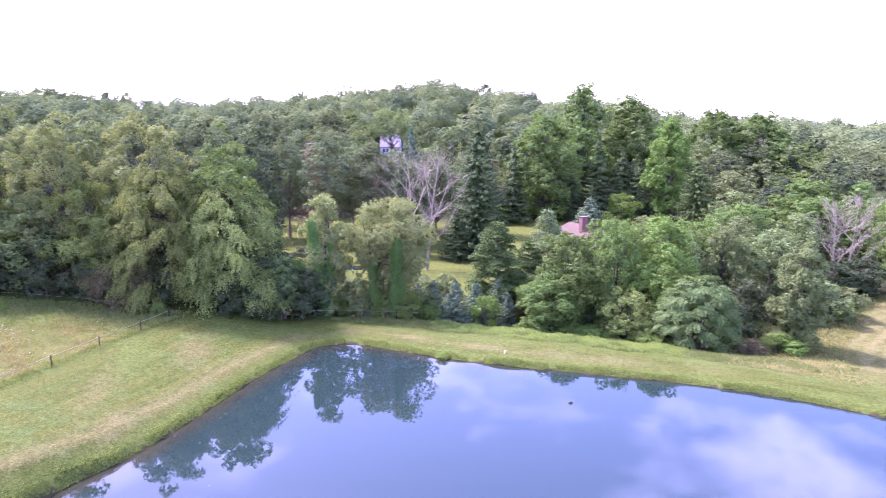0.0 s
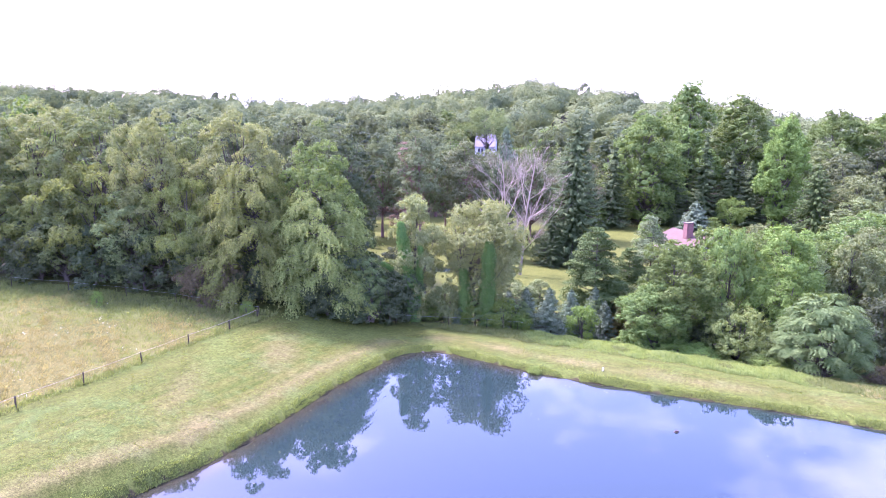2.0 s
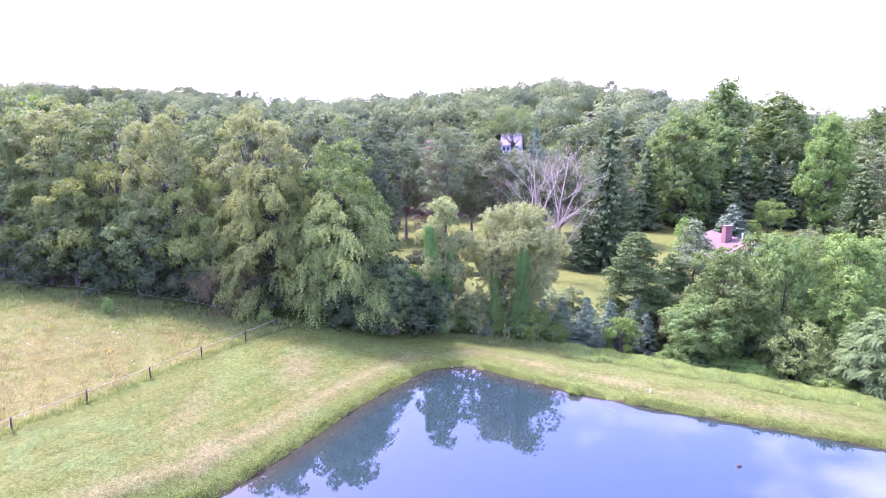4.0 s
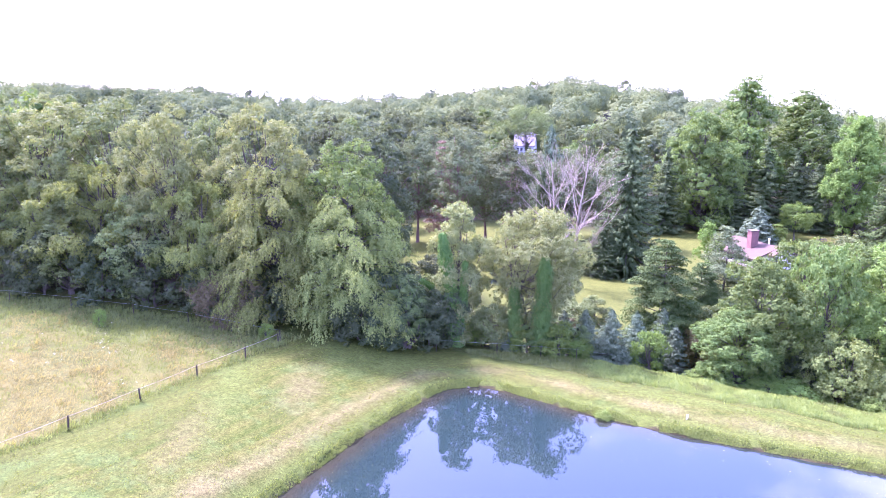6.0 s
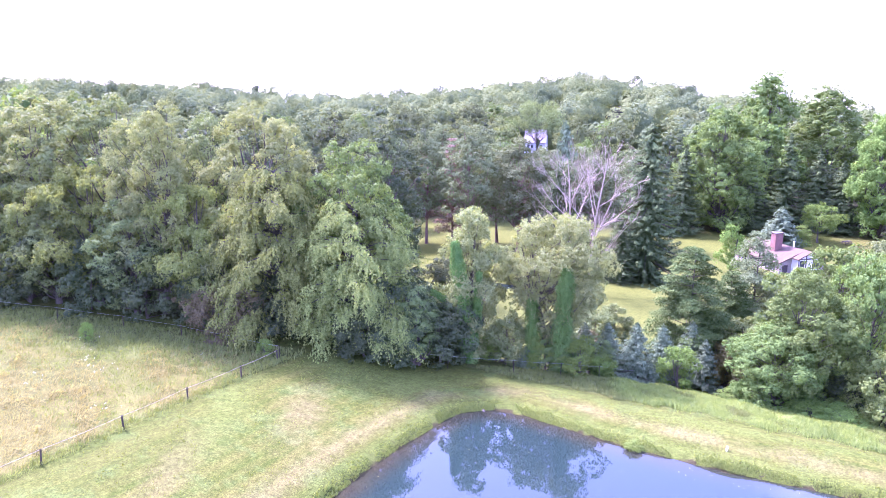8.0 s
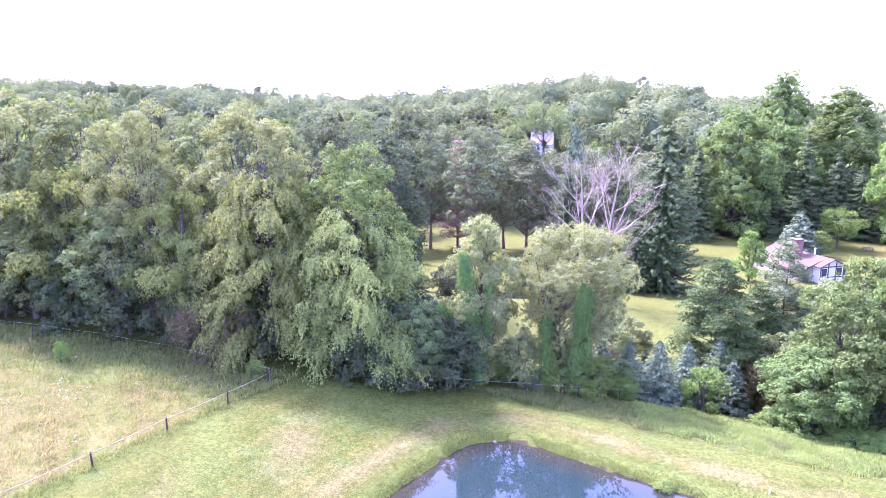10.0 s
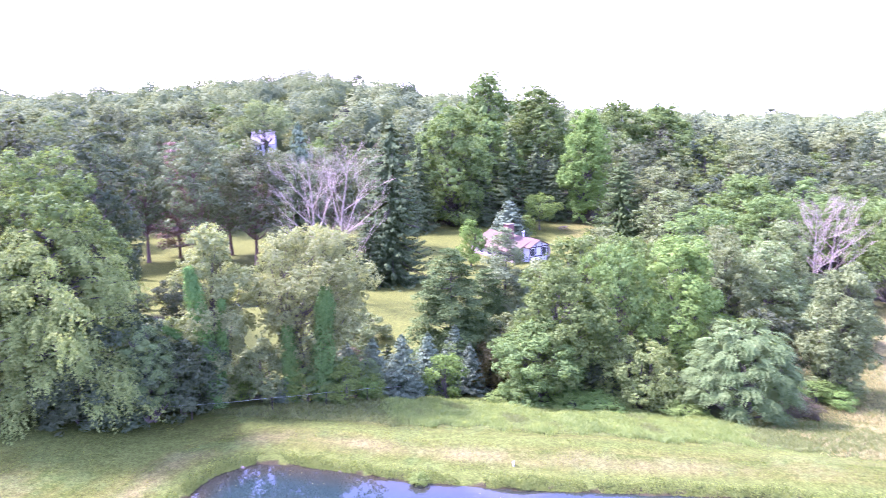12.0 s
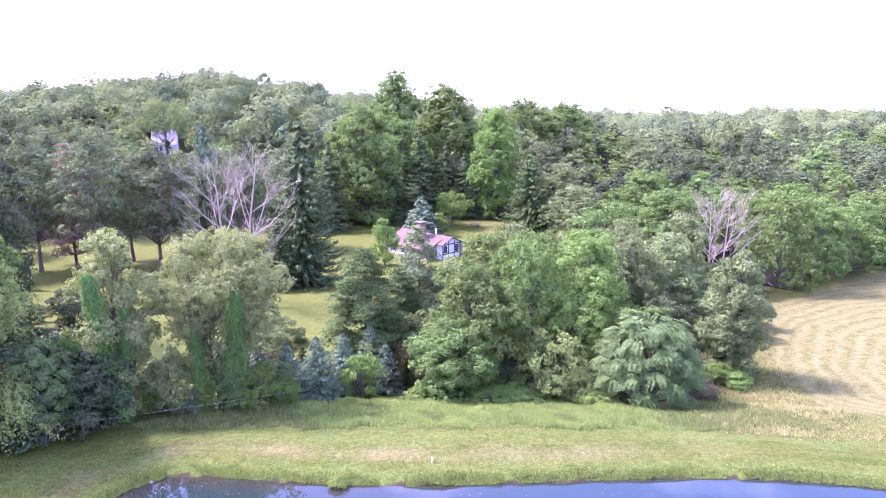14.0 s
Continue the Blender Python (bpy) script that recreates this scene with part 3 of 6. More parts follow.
def weeping_tree(h, r, seed, boughs=80, twigs=30, leaf=0.17):
    """A drooping tree: arched boughs, each a cascade of hanging leafy twigs that lie over the next like shingles."""
    rng = np.random.default_rng(seed)
    wood = [np.array([(-0.2, 0, 0, 0.30), (0.1, 0.1, h * 0.35, 0.24), (0, 0, h * 0.92, 0.05)]), np.array([(0.3, 0.2, 0, 0.2), (1.0, 0.6, h * 0.3, 0.15), (1.4, 0.9, h * 0.7, 0.04)])]
    k = 9
    P, Nn, Tt, S, soft, cores = [], [], [], [], [], []
    for i in range(boughs):
        w = (i + 0.5) / boughs
        a = i * 2.399963 + rng.normal() * 0.25
        zt = h * (0.10 + 0.88 * w) * rng.uniform(0.95, 1.03)
        reach = r * (1 - max(0.0, (zt / h - 0.42) / 0.60) ** 1.9) ** 0.62 * rng.uniform(0.66, 1.08) * (1 + 0.12 * np.sin(2 * a + seed)) + 0.5
        z0 = max(0.5, zt - 0.28 * reach)
        out, side = np.array([np.cos(a), np.sin(a), 0]), np.array([-np.sin(a), np.cos(a), 0])
        u = np.linspace(0, 1, 8)
        arc = out * (reach * u)[:, None] + np.array([0, 0, 1.0]) * (z0 + (zt - z0) * np.sin(u * 1.9) - 0.10 * reach * u ** 4)[:, None] + side * (0.10 * reach * np.sin(u * 3 + i))[:, None]
        wood.append(np.concatenate([arc[::2], (0.085 * (1 - u[::2]) + 0.015)[:, None]], 1))
        n = int(twigs * (0.35 + 0.65 * reach / r))
        v = 0.30 + 0.70 * rng.random(n) ** 0.75
        base = np.stack([np.interp(v, u, arc[:, c]) for c in range(3)], 1)
        sg = rng.uniform(-1, 1, n)
        length = rng.uniform(0.8, 1.75, n) * (0.6 + 0.08 * r)
        base = base + side * (sg * (0.25 + 0.30 * v) * 0.8)[:, None] + rng.normal(size=(n, 3)) * 0.16
        head = out * (0.75 * v)[:, None] + side * (sg * 0.75)[:, None] + rng.normal(size=(n, 3)) * 0.18
        q = (np.arange(k) + 0.5) / k
        drop = (-0.05 * q + 0.75 * q ** 1.9)
        line = base[:, None] + head[:, None] * (q * 0.75)[:, None] * length[:, None, None] - np.array([0, 0, 1.0]) * (drop * length[:, None])[..., None]
        line[..., 2] = np.maximum(line[..., 2], 0.15)
        lie = np.array([0, 0, 0.8]) + head * 0.75 + out * 0.25
        lie /= np.linalg.norm(lie, axis=1)[:, None]
        across = np.cross(head, np.array([0, 0, 1.0]))
        across /= np.linalg.norm(across, axis=1)[:, None] + 1e-6
        for e in (-1, 1):
            P.append((line + (across * e)[:, None] * leaf * 0.55 + rng.normal(size=line.shape) * leaf * 0.35).reshape(-1, 3))
            Tt.append((across[:, None] * e * 0.7 + head[:, None] * 0.5 - np.array([0, 0, 1.0]) * (0.2 + 1.1 * q)[:, None] + rng.normal(size=line.shape) * 0.25).reshape(-1, 3))
            nn = np.repeat(lie[:, None], k, 1) + rng.normal(size=line.shape) * 0.38 + (across * e)[:, None] * 0.3
            Nn.append(nn.reshape(-1, 3))
            soft.append((np.repeat(lie[:, None], k, 1) * 0.85 + nn * 0.25 + out * 0.15).reshape(-1, 3))
            S.append(leaf * rng.uniform(0.75, 1.35, n * k))
        cores.append(arc[4] - np.array([0, 0, 0.45]))
    P, Nn, Tt, soft = (np.concatenate(w) for w in (P, Nn, Tt, soft))
    tv, tf = kites(P, Nn, Tt, np.concatenate(S), 0.50, 0.12, True)
    cores = np.array(cores)
    hv, hf, hn = hearts(cores * np.array([0.85, 0.85, 1]), np.full((len(cores), 3), 0.085 * r) * np.array([1, 1, 0.8]), rng)
    return tubes(wood, 5), (np.concatenate([tv, hv]), [tf, hf + len(tv)], np.concatenate([np.repeat(soft, 3, 0), hn]))


def frond_tree(h, r, seed, fronds=330, length=1.05, stems=5):
    """A sumac-like tree: long feathered leaves that arch out from the ends of its stems."""
    rng = np.random.default_rng(seed)
    wood, heads = [], []
    n_heads = stems * 9
    for i in range(n_heads):
        w = (i + 0.5) / n_heads
        a = i * 2.399963
        el = np.arccos(1 - 1.25 * w)
        q = np.array([np.cos(a) * np.sin(el) * r * 0.80, np.sin(a) * np.sin(el) * r * 0.80, max(0.6, h * 0.36 + (h * 0.56) * np.cos(el) * rng.uniform(0.88, 1.05))])
        heads.append(q)
        if i % 2 == 0:
            s0 = np.array([rng.normal() * 0.25, rng.normal() * 0.25, 0])
            wood.append(limb(s0, q, 0.06 + 0.008 * h, 0.025, rng, 6, -0.05))
    heads = np.array(heads)
    k = 9
    u = (np.arange(k) + 0.6) / k
    which = rng.integers(0, n_heads, fronds)
    q = heads[which] + rng.normal(size=(fronds, 3)) * np.array([0.5, 0.5, 0.35]) * r * 0.13
    a = np.arctan2(heads[which][:, 1], heads[which][:, 0]) + rng.normal(size=fronds) * 1.0
    L = length * rng.uniform(0.7, 1.25, fronds)
    fwd = np.stack([np.cos(a), np.sin(a), np.zeros(fronds)], 1)
    side = np.stack([-np.sin(a), np.cos(a), np.zeros(fronds)], 1)
    rise = rng.uniform(-0.05, 0.45, fronds)
    line = q[:, None] + fwd[:, None] * (u * L[:, None])[..., None] + np.array([0, 0, 1.0]) * (L[:, None] * (rise[:, None] * u - 0.62 * u * u))[..., None]
    P, Nn, Tt, S = [], [], [], []
    for sg in (-1, 1):
        P.append(line + (side * sg)[:, None] * (0.14 * L)[:, None, None])
        Tt.append(np.repeat((side * sg + fwd * 0.55 + np.array([0, 0, -0.35]))[:, None], k, 1))
        Nn.append(np.array([0, 0, 1.0]) + fwd[:, None] * 0.4 + rng.normal(size=(fronds, k, 3)) * 0.2)
        S.append((L * 0.36)[:, None] * (1.05 - 0.45 * u))
    P, Nn, Tt = (np.concatenate(w).reshape(-1, 3) for w in (P, Nn, Tt))
    P[:, 2] = np.maximum(P[:, 2], 0.1)
    v, f = kites(P, Nn, Tt, np.concatenate(S).ravel(), 0.30, 0.05)
    hv, hf, hn = hearts(heads[heads[:, 2] > 0.35 * h] * np.array([0.72, 0.72, 0.84]), np.full((int((heads[:, 2] > 0.35 * h).sum()), 3), r * 0.15), rng)
    out = P * np.array([1, 1, 0.5])
    out = out / (np.linalg.norm(out, axis=1)[:, None] + 1e-6)
    return tubes(wood, 5), (np.concatenate([v, hv]), [f, hf + len(v)], np.concatenate([np.repeat(Nn * 0.3 + out * 0.8, 4, 0), hn]))


def conifer(h, r, seed, low=0.04, tiers=22, per=9, droop=0.25, spray=0.42, lift=0.0, power=0.85, uneven=0.15, thick=1.0):
    """A spruce: whorls of boughs with sprays of needles along and under them."""
    rng = np.random.default_rng(seed)
    wood = [np.array([(0, 0, 0, 0.018 * h + 0.02), (0, 0, h * 0.5, 0.010 * h), (0, 0, h * 0.97, 0.015)])]
    P, Nn, Tt, S = [], [], [], []
    for i in range(tiers):
        w = i / (tiers - 1)
        z = h * (low + (0.985 - low) * w)
        R = r * (1 - w) ** power * (1 + 0.06 * np.sin(i * 2.1)) + 0.10
        for j in range(max(4, int(per * (0.45 + 0.55 * (1 - w))))):
            a = rng.uniform(0, 2 * np.pi)
            Rb = R * rng.uniform(1 - 1.6 * uneven, 1 + uneven)
            k = max(3, int(Rb / (spray * 0.48) * thick))
            u = (np.arange(k) + 0.6) / k
            line = np.stack([np.cos(a) * u * Rb, np.sin(a) * u * Rb, z + Rb * (lift * u - droop * np.sin(u * 2.2))], 1)
            if i % 2 == 0 and j % 3 == 0:
                wood.append(np.array([(0, 0, z, 0.02 + 0.004 * h * (1 - w)), (*line[-1], 0.012)]))
            side = np.array([-np.sin(a), np.cos(a), 0])
            for sg in (-0.8, 0.0, 0.8):
                P.append(line + side * sg * spray * (0.55 if sg else 0) * (1.2 - 0.5 * u[:, None]) + rng.normal(size=(k, 3)) * spray * 0.13 - np.array([0, 0, abs(sg) * spray * 0.22]))
                Tt.append(np.repeat((np.array([np.cos(a), np.sin(a), -0.25]) + side * sg)[None], k, 0) + rng.normal(size=(k, 3)) * 0.25)
                Nn.append(np.array([np.cos(a) * 0.55, np.sin(a) * 0.55, 0.85]) + side * sg * 0.5 + rng.normal(size=(k, 3)) * 0.3)
                S.append(spray * rng.uniform(0.7, 1.3, k) * (1.1 - 0.25 * u))
    P, Nn = np.concatenate(P), np.concatenate(Nn)
    v, f = kites(P, Nn, np.concatenate(Tt), np.concatenate(S), 0.5, 0.1, h > 12)
    ray = P * np.array([1, 1, 0.0])
    ray = ray / (np.linalg.norm(ray, axis=1)[:, None] + 0.3 * r)
    return tubes(wood, 5), (v, f, np.repeat(ray * 0.8 + Nn * 0.4 + np.array([0, 0, 0.15]), 3 if h > 12 else 4, 0))


def plate_pine(h, r, seed, low=0.2, tiers=11, per=6, tuft=0.34, leaves=4200, bare=0.0, tri=False, deep=0.48):
    """A pine: boughs that carry flat cushions of needle tufts, with gaps between them."""
    rng = np.random.default_rng(seed)
    k = 8
    u = np.linspace(0, 1, k)
    bend = rng.normal(size=2) * 0.35
    tr = np.stack([bend[0] * u * u, bend[1] * u * u, u * h * 0.96, 0.012 * h * (1.03 - u) + 0.02], 1)
    wood, P, Nn, Tt, So = [tr], [], [], [], []
    cush = []
    for i in range(tiers):
        w = i / (tiers - 1)
        z = h * (low + (0.96 - low) * w)
        prof = (1 - w) ** 0.75 * (1 - 0.25 * (1 - w) ** 3) + 0.12
        for j in range(per):
            a = rng.uniform(0, 2 * np.pi)
            R = r * prof * rng.uniform(0.55, 1.08)
            tip = np.array([np.cos(a) * R, np.sin(a) * R, z + R * rng.uniform(0.0, 0.28)])
            at = [np.interp(z - 0.15 * R, tr[:, 2], tr[:, q]) for q in range(3)]
            if j % 2 == 0 or bare:
                wood.append(limb(at, tip, 0.03 + 0.003 * h * (1 - w), 0.02, rng, 4, 0.05))
            cush.append((*tip, r * 0.30 * rng.uniform(0.7, 1.2) * (0.5 + 0.5 * prof)))
            if R > r * 0.5:
                cush.append((*(tip * np.array([0.6, 0.6, 1]) + rng.normal(size=3) * 0.2), r * 0.26 * rng.uniform(0.7, 1.2)))
    for i in range(int(bare)):
        z = h * rng.uniform(0.12, low)
        a = rng.uniform(0, 2 * np.pi)
        wood.append(limb((0, 0, z), (np.cos(a) * r * 0.6, np.sin(a) * r * 0.6, z + rng.uniform(-0.6, 0.5)), 0.035, 0.008, rng, 4))
    cush = np.array(cush)
    area = cush[:, 3] ** 2
    for (x, y, z, lr), num in zip(cush, (leaves * area / area.sum()).astype(int) + 6):
        d = unit(rng, num)
        d[:, 2] = np.abs(d[:, 2]) * 1.0 - 0.25
        p = np.array([x, y, z]) + d * lr * np.array([1, 1, deep]) * rng.uniform(0.5, 1.08, (num, 1))
        P.append(p)
        So.append(d * 0.7 + np.array([x, y, 0.35 * r]) / (r + 0.1) * 0.35)
        Tt.append(d + np.array([0, 0, 0.55]) + rng.normal(size=(num, 3)) * 0.4)
        Nn.append(np.array([x, y, 0]) / (r + 0.1) * 0.6 + np.array([0, 0, 0.7]) + unit(rng, num) * 0.7)
    P, Nn, Tt = np.concatenate(P), np.concatenate(Nn), np.concatenate(Tt)
    v, f = kites(P, Nn, Tt, tuft * rng.uniform(0.65, 1.3, len(P)), 0.5, tri=tri)
    return tubes(wood, 5), (v, f, np.repeat(np.concatenate(So) + Nn * 0.45, 3 if tri else 4, 0))


def bare_tree(h, r, seed, stems=2):
    """A dead tree: slender trunks with straight limbs that rise outwards and break up into fine twigs."""
    rng = np.random.default_rng(seed)
    wood, twigs = [], []

    def shoot(p, d, length, rad, k, rise):
        d = np.array(d, float)
        pts, q = [(*p, rad)], np.array(p, float)
        for i in range(1, k):
            d = d + rng.normal(size=3) * (0.055 if rise else 0.025) + np.array([0, 0, rise])
            d /= np.linalg.norm(d)
            q = q + d * length / (k - 1)
            pts.append((*q, max(0.012, rad * (1 - 0.8 * i / (k - 1)))))
        wood.append(np.array(pts))
        return np.array(pts), d

    def off(pts, spread, out):
        """A point along a branch and a way off it."""
        u = rng.uniform(0.25, 1.0) * (len(pts) - 1)
        i = min(int(u), len(pts) - 2)
        p = pts[i] + (pts[i + 1] - pts[i]) * (u - i)
        along = pts[i + 1, :3] - pts[i, :3]
        along /= np.linalg.norm(along)
        side = np.cross(along, unit(rng, 1)[0])
        side /= np.linalg.norm(side)
        d = along + side * rng.uniform(0.6, 1.0) * spread + out
        return p, d / np.linalg.norm(d)
    for s in range(stems):
        a0 = np.pi * s + 0.2
        lean = np.array([np.cos(a0) * 0.09, np.sin(a0) * 0.06, 1.0])
        trunk, _ = shoot((np.cos(a0) * 0.9, np.sin(a0) * 0.3, 0), lean / np.linalg.norm(lean), h * 0.98, 0.0125 * h, 9, 0.0)
        for i in range(13):
            u = 0.20 + 0.72 * (i + rng.random() * 0.7) / 13
            p = np.array([np.interp(u * 8, np.arange(9), trunk[:, j]) for j in range(4)])
            a = i * 2.4 + rng.normal() * 0.4 + s
            d = np.array([np.cos(a), np.sin(a), rng.uniform(0.75, 1.25)])
            big, _ = shoot(p[:3], d / np.linalg.norm(d), min(h * (1.02 - u) * 0.85, r * 1.25) * rng.uniform(0.8, 1.1), p[3] * 0.55, 6, 0.05)
            for j in range(7):
                q, dd = off(big, 0.65, np.array([0, 0, 0.25]))
                sub_, _ = shoot(q[:3], dd, r * rng.uniform(0.28, 0.5), max(0.02, q[3] * 0.6), 4, 0.04)
                twigs.append(sub_)
                for k in range(4):
                    q2, d2 = off(sub_, 0.6, np.array([0, 0, 0.2]))
                    shoot(q2[:3], d2, r * rng.uniform(0.10, 0.24), 0.014, 3, 0.03)
    rng = np.random.default_rng(seed + 50)
    for sub_ in twigs:
        for k in range(4):
            q2, d2 = off(sub_, 0.8, np.array([0, 0, 0.1]))
            shoot(q2[:3], d2, r * rng.uniform(0.08, 0.20), 0.012, 3, 0.03)
    V, Fq = tubes(wood, 3)
    return (V * np.array([1, 1, h / V[:, 2].max()]), Fq), None


def put_tree(name, built, wood_mat, leaf_mat, x, y, label, group="", turn=0.0, category="tree", extra=None):
    """Stands a built tree on the ground: an empty at its foot with its trunk and crown."""
    root = new(name)
    root.matrix_world = pose(x, y, gz(x, y) - 0.05, 0, 0, turn)
    tagged(root, label, category, group)
    mesh_object("trunk", *built[0], wood_mat, root, True)
    if built[1] is not None:
        mesh_object("crown", built[1][0], built[1][1], leaf_mat, root, False, built[1][2] if len(built[1]) > 2 else None)
    if extra is not None:
        for nm, (v, f), mat in extra:
            mesh_object(nm, v, f, mat, root)
    return root


def again(root, x, y, turn, sx=1.0, sz=1.0, label="", sink=0.05):
    """A second tree of the same build elsewhere."""
    ob = copy_thing(root, pose(x, y, gz(x, y) - sink, 0, 0, turn) @ Matrix.Diagonal((sx, sx, sz, 1)))
    if label:
        ob["label"] = label
    return ob


def ivy_on(paths, seed, leaf=0.26, dens=130, thick=0.32):
    """Ivy leaves round stems, each a path of (x, y, z, radius) rows."""
    rng = np.random.default_rng(seed)
    P, Nn = [], []
    for p in paths:
        p = np.asarray(p, float)
        seg = np.linalg.norm(np.diff(p[:, :3], axis=0), axis=1)
        n = int(seg.sum() * dens)
        s = rng.random(n) * (len(p) - 1)
        i = s.astype(int)
        f = (s - i)[:, None]
        q = p[i, :3] * (1 - f) + p[i + 1, :3] * f
        rad = (p[i, 3] * (1 - f[:, 0]) + p[i + 1, 3] * f[:, 0]) + thick * rng.random(n)
        d = unit(rng, n) * np.array([1, 1, 0.4])
        P.append(q + d * rad[:, None])
        Nn.append(d + np.array([0, 0, 0.3]))
    P, Nn = np.concatenate(P), np.concatenate(Nn)
    return kites(P, Nn, np.array([0, 0, -1.0]) + rng.normal(size=P.shape) * 0.4, leaf * rng.uniform(0.7, 1.3, len(P)), 0.85)


# ---- ground ----
def axis(lo, hi, fine, far, grow=1.13):
    mid = list(np.arange(lo, hi + fine / 2, fine))
    up, s = [], fine
    while (up[-1] if up else mid[-1]) < far:
        s *= grow
        up.append((up[-1] if up else mid[-1]) + s)
    dn, s = [], fine
    while (dn[-1] if dn else mid[0]) > -far:
        s *= grow
        dn.append((dn[-1] if dn else mid[0]) - s)
    return np.array(dn[::-1] + mid + up)


FENCE_A, FENCE_B = np.array((-38.95, 36.9)), np.array((-30.6, 65.6))     # the taped fence, near end to the trees


def fence_side(x, y):
    """Metres to the far side of the taped fence (over 0: the hay field)."""
    d = FENCE_B - FENCE_A
    nrm = np.array((-d[1], d[0])) / np.hypot(*d)
    return (x - FENCE_A[0]) * nrm[0] + (y - FENCE_A[1]) * nrm[1]


def tree_line(x):
    """y at which the woods begin, seen from the pond."""
    return np.interp(x, [-400, -60, -36, -30, -18, -8, 4, 10, 24, 31, 38, 48, 58, 80, 120, 400], [62, 68, 68.5, 67, 73, 76.5, 80, 77.5, 71, 77, 85.5, 93, 99, 108, 122, 250])


def bump(x, y, cx, cy, rx, ry, turn=0.0):
    a = radians(turn)
    u, v = (x - cx) * math.cos(a) + (y - cy) * math.sin(a), -(x - cx) * math.sin(a) + (y - cy) * math.cos(a)
    return np.exp(-(u / rx) ** 2 - (v / ry) ** 2)


gx, gy = axis(-62, 66, 0.5, 3200), axis(28, 84, 0.5, 3600)
GX, GY = np.meshgrid(gx, gy)
fx, fy = GX.ravel(), GY.ravel()
gv = np.stack([fx, fy, ground(fx, fy)], 1)
nx, ny = len(gx), len(gy)
ii, jj = np.meshgrid(np.arange(ny - 1), np.arange(nx - 1), indexing="ij")
gq = np.stack([ii * nx + jj, ii * nx + jj + 1, (ii + 1) * nx + jj + 1, (ii + 1) * nx + jj], -1).reshape(-1, 4)
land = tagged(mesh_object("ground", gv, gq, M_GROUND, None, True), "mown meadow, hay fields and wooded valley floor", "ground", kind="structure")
sd, tl, fs = from_shore(fx, fy), tree_line(fx), fence_side(fx, fy)
hay_left = step(0.2, 1.2, fs) * step(20, 30, fy) * (fx < 0) * (1 - step(-9.5, -2.5, fy - tl))
hay_right = step(-1.2, 1.4, fx - hay_edge(fy) + 0.5 * wobble(fx, fy, 2.3, 0.8)) * step(9, 13, fy - (63.2 - 0.27 * fx)) * (1 - step(-1, 2, fy - tl)) * (1 - step(110, 150, fx))
rough = step(6.3, 7.2, fy - (63.2 - 0.27 * fx)) * (fx > -20) * (1 - step(26, 34, fx)) * (1 - step(0, 3, fy - tl)) + (fx < -16) * step(-8, -2, fy - tl) * (1 - step(0, 3, fy - tl)) * step(0, 1, fs)
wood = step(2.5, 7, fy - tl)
lawn = np.clip(bump(fx, fy, -2, 106, 12, 16) + bump(fx, fy, 34, 162, 26, 22) + bump(fx, fy, -32, 146, 26, 32) + bump(fx, fy, 8, 135, 14, 26) + bump(fx, fy, -12, 92, 5, 9), 0, 1)
lawn = step(0.18, 0.4, lawn)
worn = 0.75 * np.exp(-((sd - 2.7) / 1.0) ** 2) * (fx < -12) * (fy < 68) + (0.62 + 0.25 * np.sin(fx * 0.9)) * np.exp(-((sd - 2.9) / 0.95) ** 2) * step(-15, -12, fx) * (1 - 0.55 * step(3, 8, fx)) * (1 - step(22, 30, fx))
worn = worn + 0.6 * np.exp(-((sd - 4.6) / 0.35) ** 2) * step(16, 24, fx)
worn = worn + 0.8 * bump(fx, fy, -25.0, 59.5, 1.6, 4.2, 12) + 0.7 * bump(fx, fy, -28.5, 49.5, 1.2, 5.0, 12) + 0.75 * bump(fx, fy, -24.5, 44, 0.7, 3.0, 14) + 0.6 * bump(fx, fy, 12, 61.9, 6, 0.9, -14)
worn = worn + 0.15 * bump(fx, fy, -46, 50, 6, 5) * (fs > 1) + 0.1 * bump(fx, fy, -52, 58, 8, 3) * (fs > 1)
mud = (1 - step(0.02, 0.25, sd)) * (sd > -8)
dry = 0.6 * step(4.0, 5.4, sd + 0.5 * wobble(fx, fy, 1.7, 0.3)) * step(24, 28, fx) * (1 - hay_right) * (1 - step(0, 2, fy - tl) * (1 - step(38, 41, fx))) * step(-2, 1, hay_edge(fy) + 3 - fx)
row = np.hypot(fx - 76, fy - 62)
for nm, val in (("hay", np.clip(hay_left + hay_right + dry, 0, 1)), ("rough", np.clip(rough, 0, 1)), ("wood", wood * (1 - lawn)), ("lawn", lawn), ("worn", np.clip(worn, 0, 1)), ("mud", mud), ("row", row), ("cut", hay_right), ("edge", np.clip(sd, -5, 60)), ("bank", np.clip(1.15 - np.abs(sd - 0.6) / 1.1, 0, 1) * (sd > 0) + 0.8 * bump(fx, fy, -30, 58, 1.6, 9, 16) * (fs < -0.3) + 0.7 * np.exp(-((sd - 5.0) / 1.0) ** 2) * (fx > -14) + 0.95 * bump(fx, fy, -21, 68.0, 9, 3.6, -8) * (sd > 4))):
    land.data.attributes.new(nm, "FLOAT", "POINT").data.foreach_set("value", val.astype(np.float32))

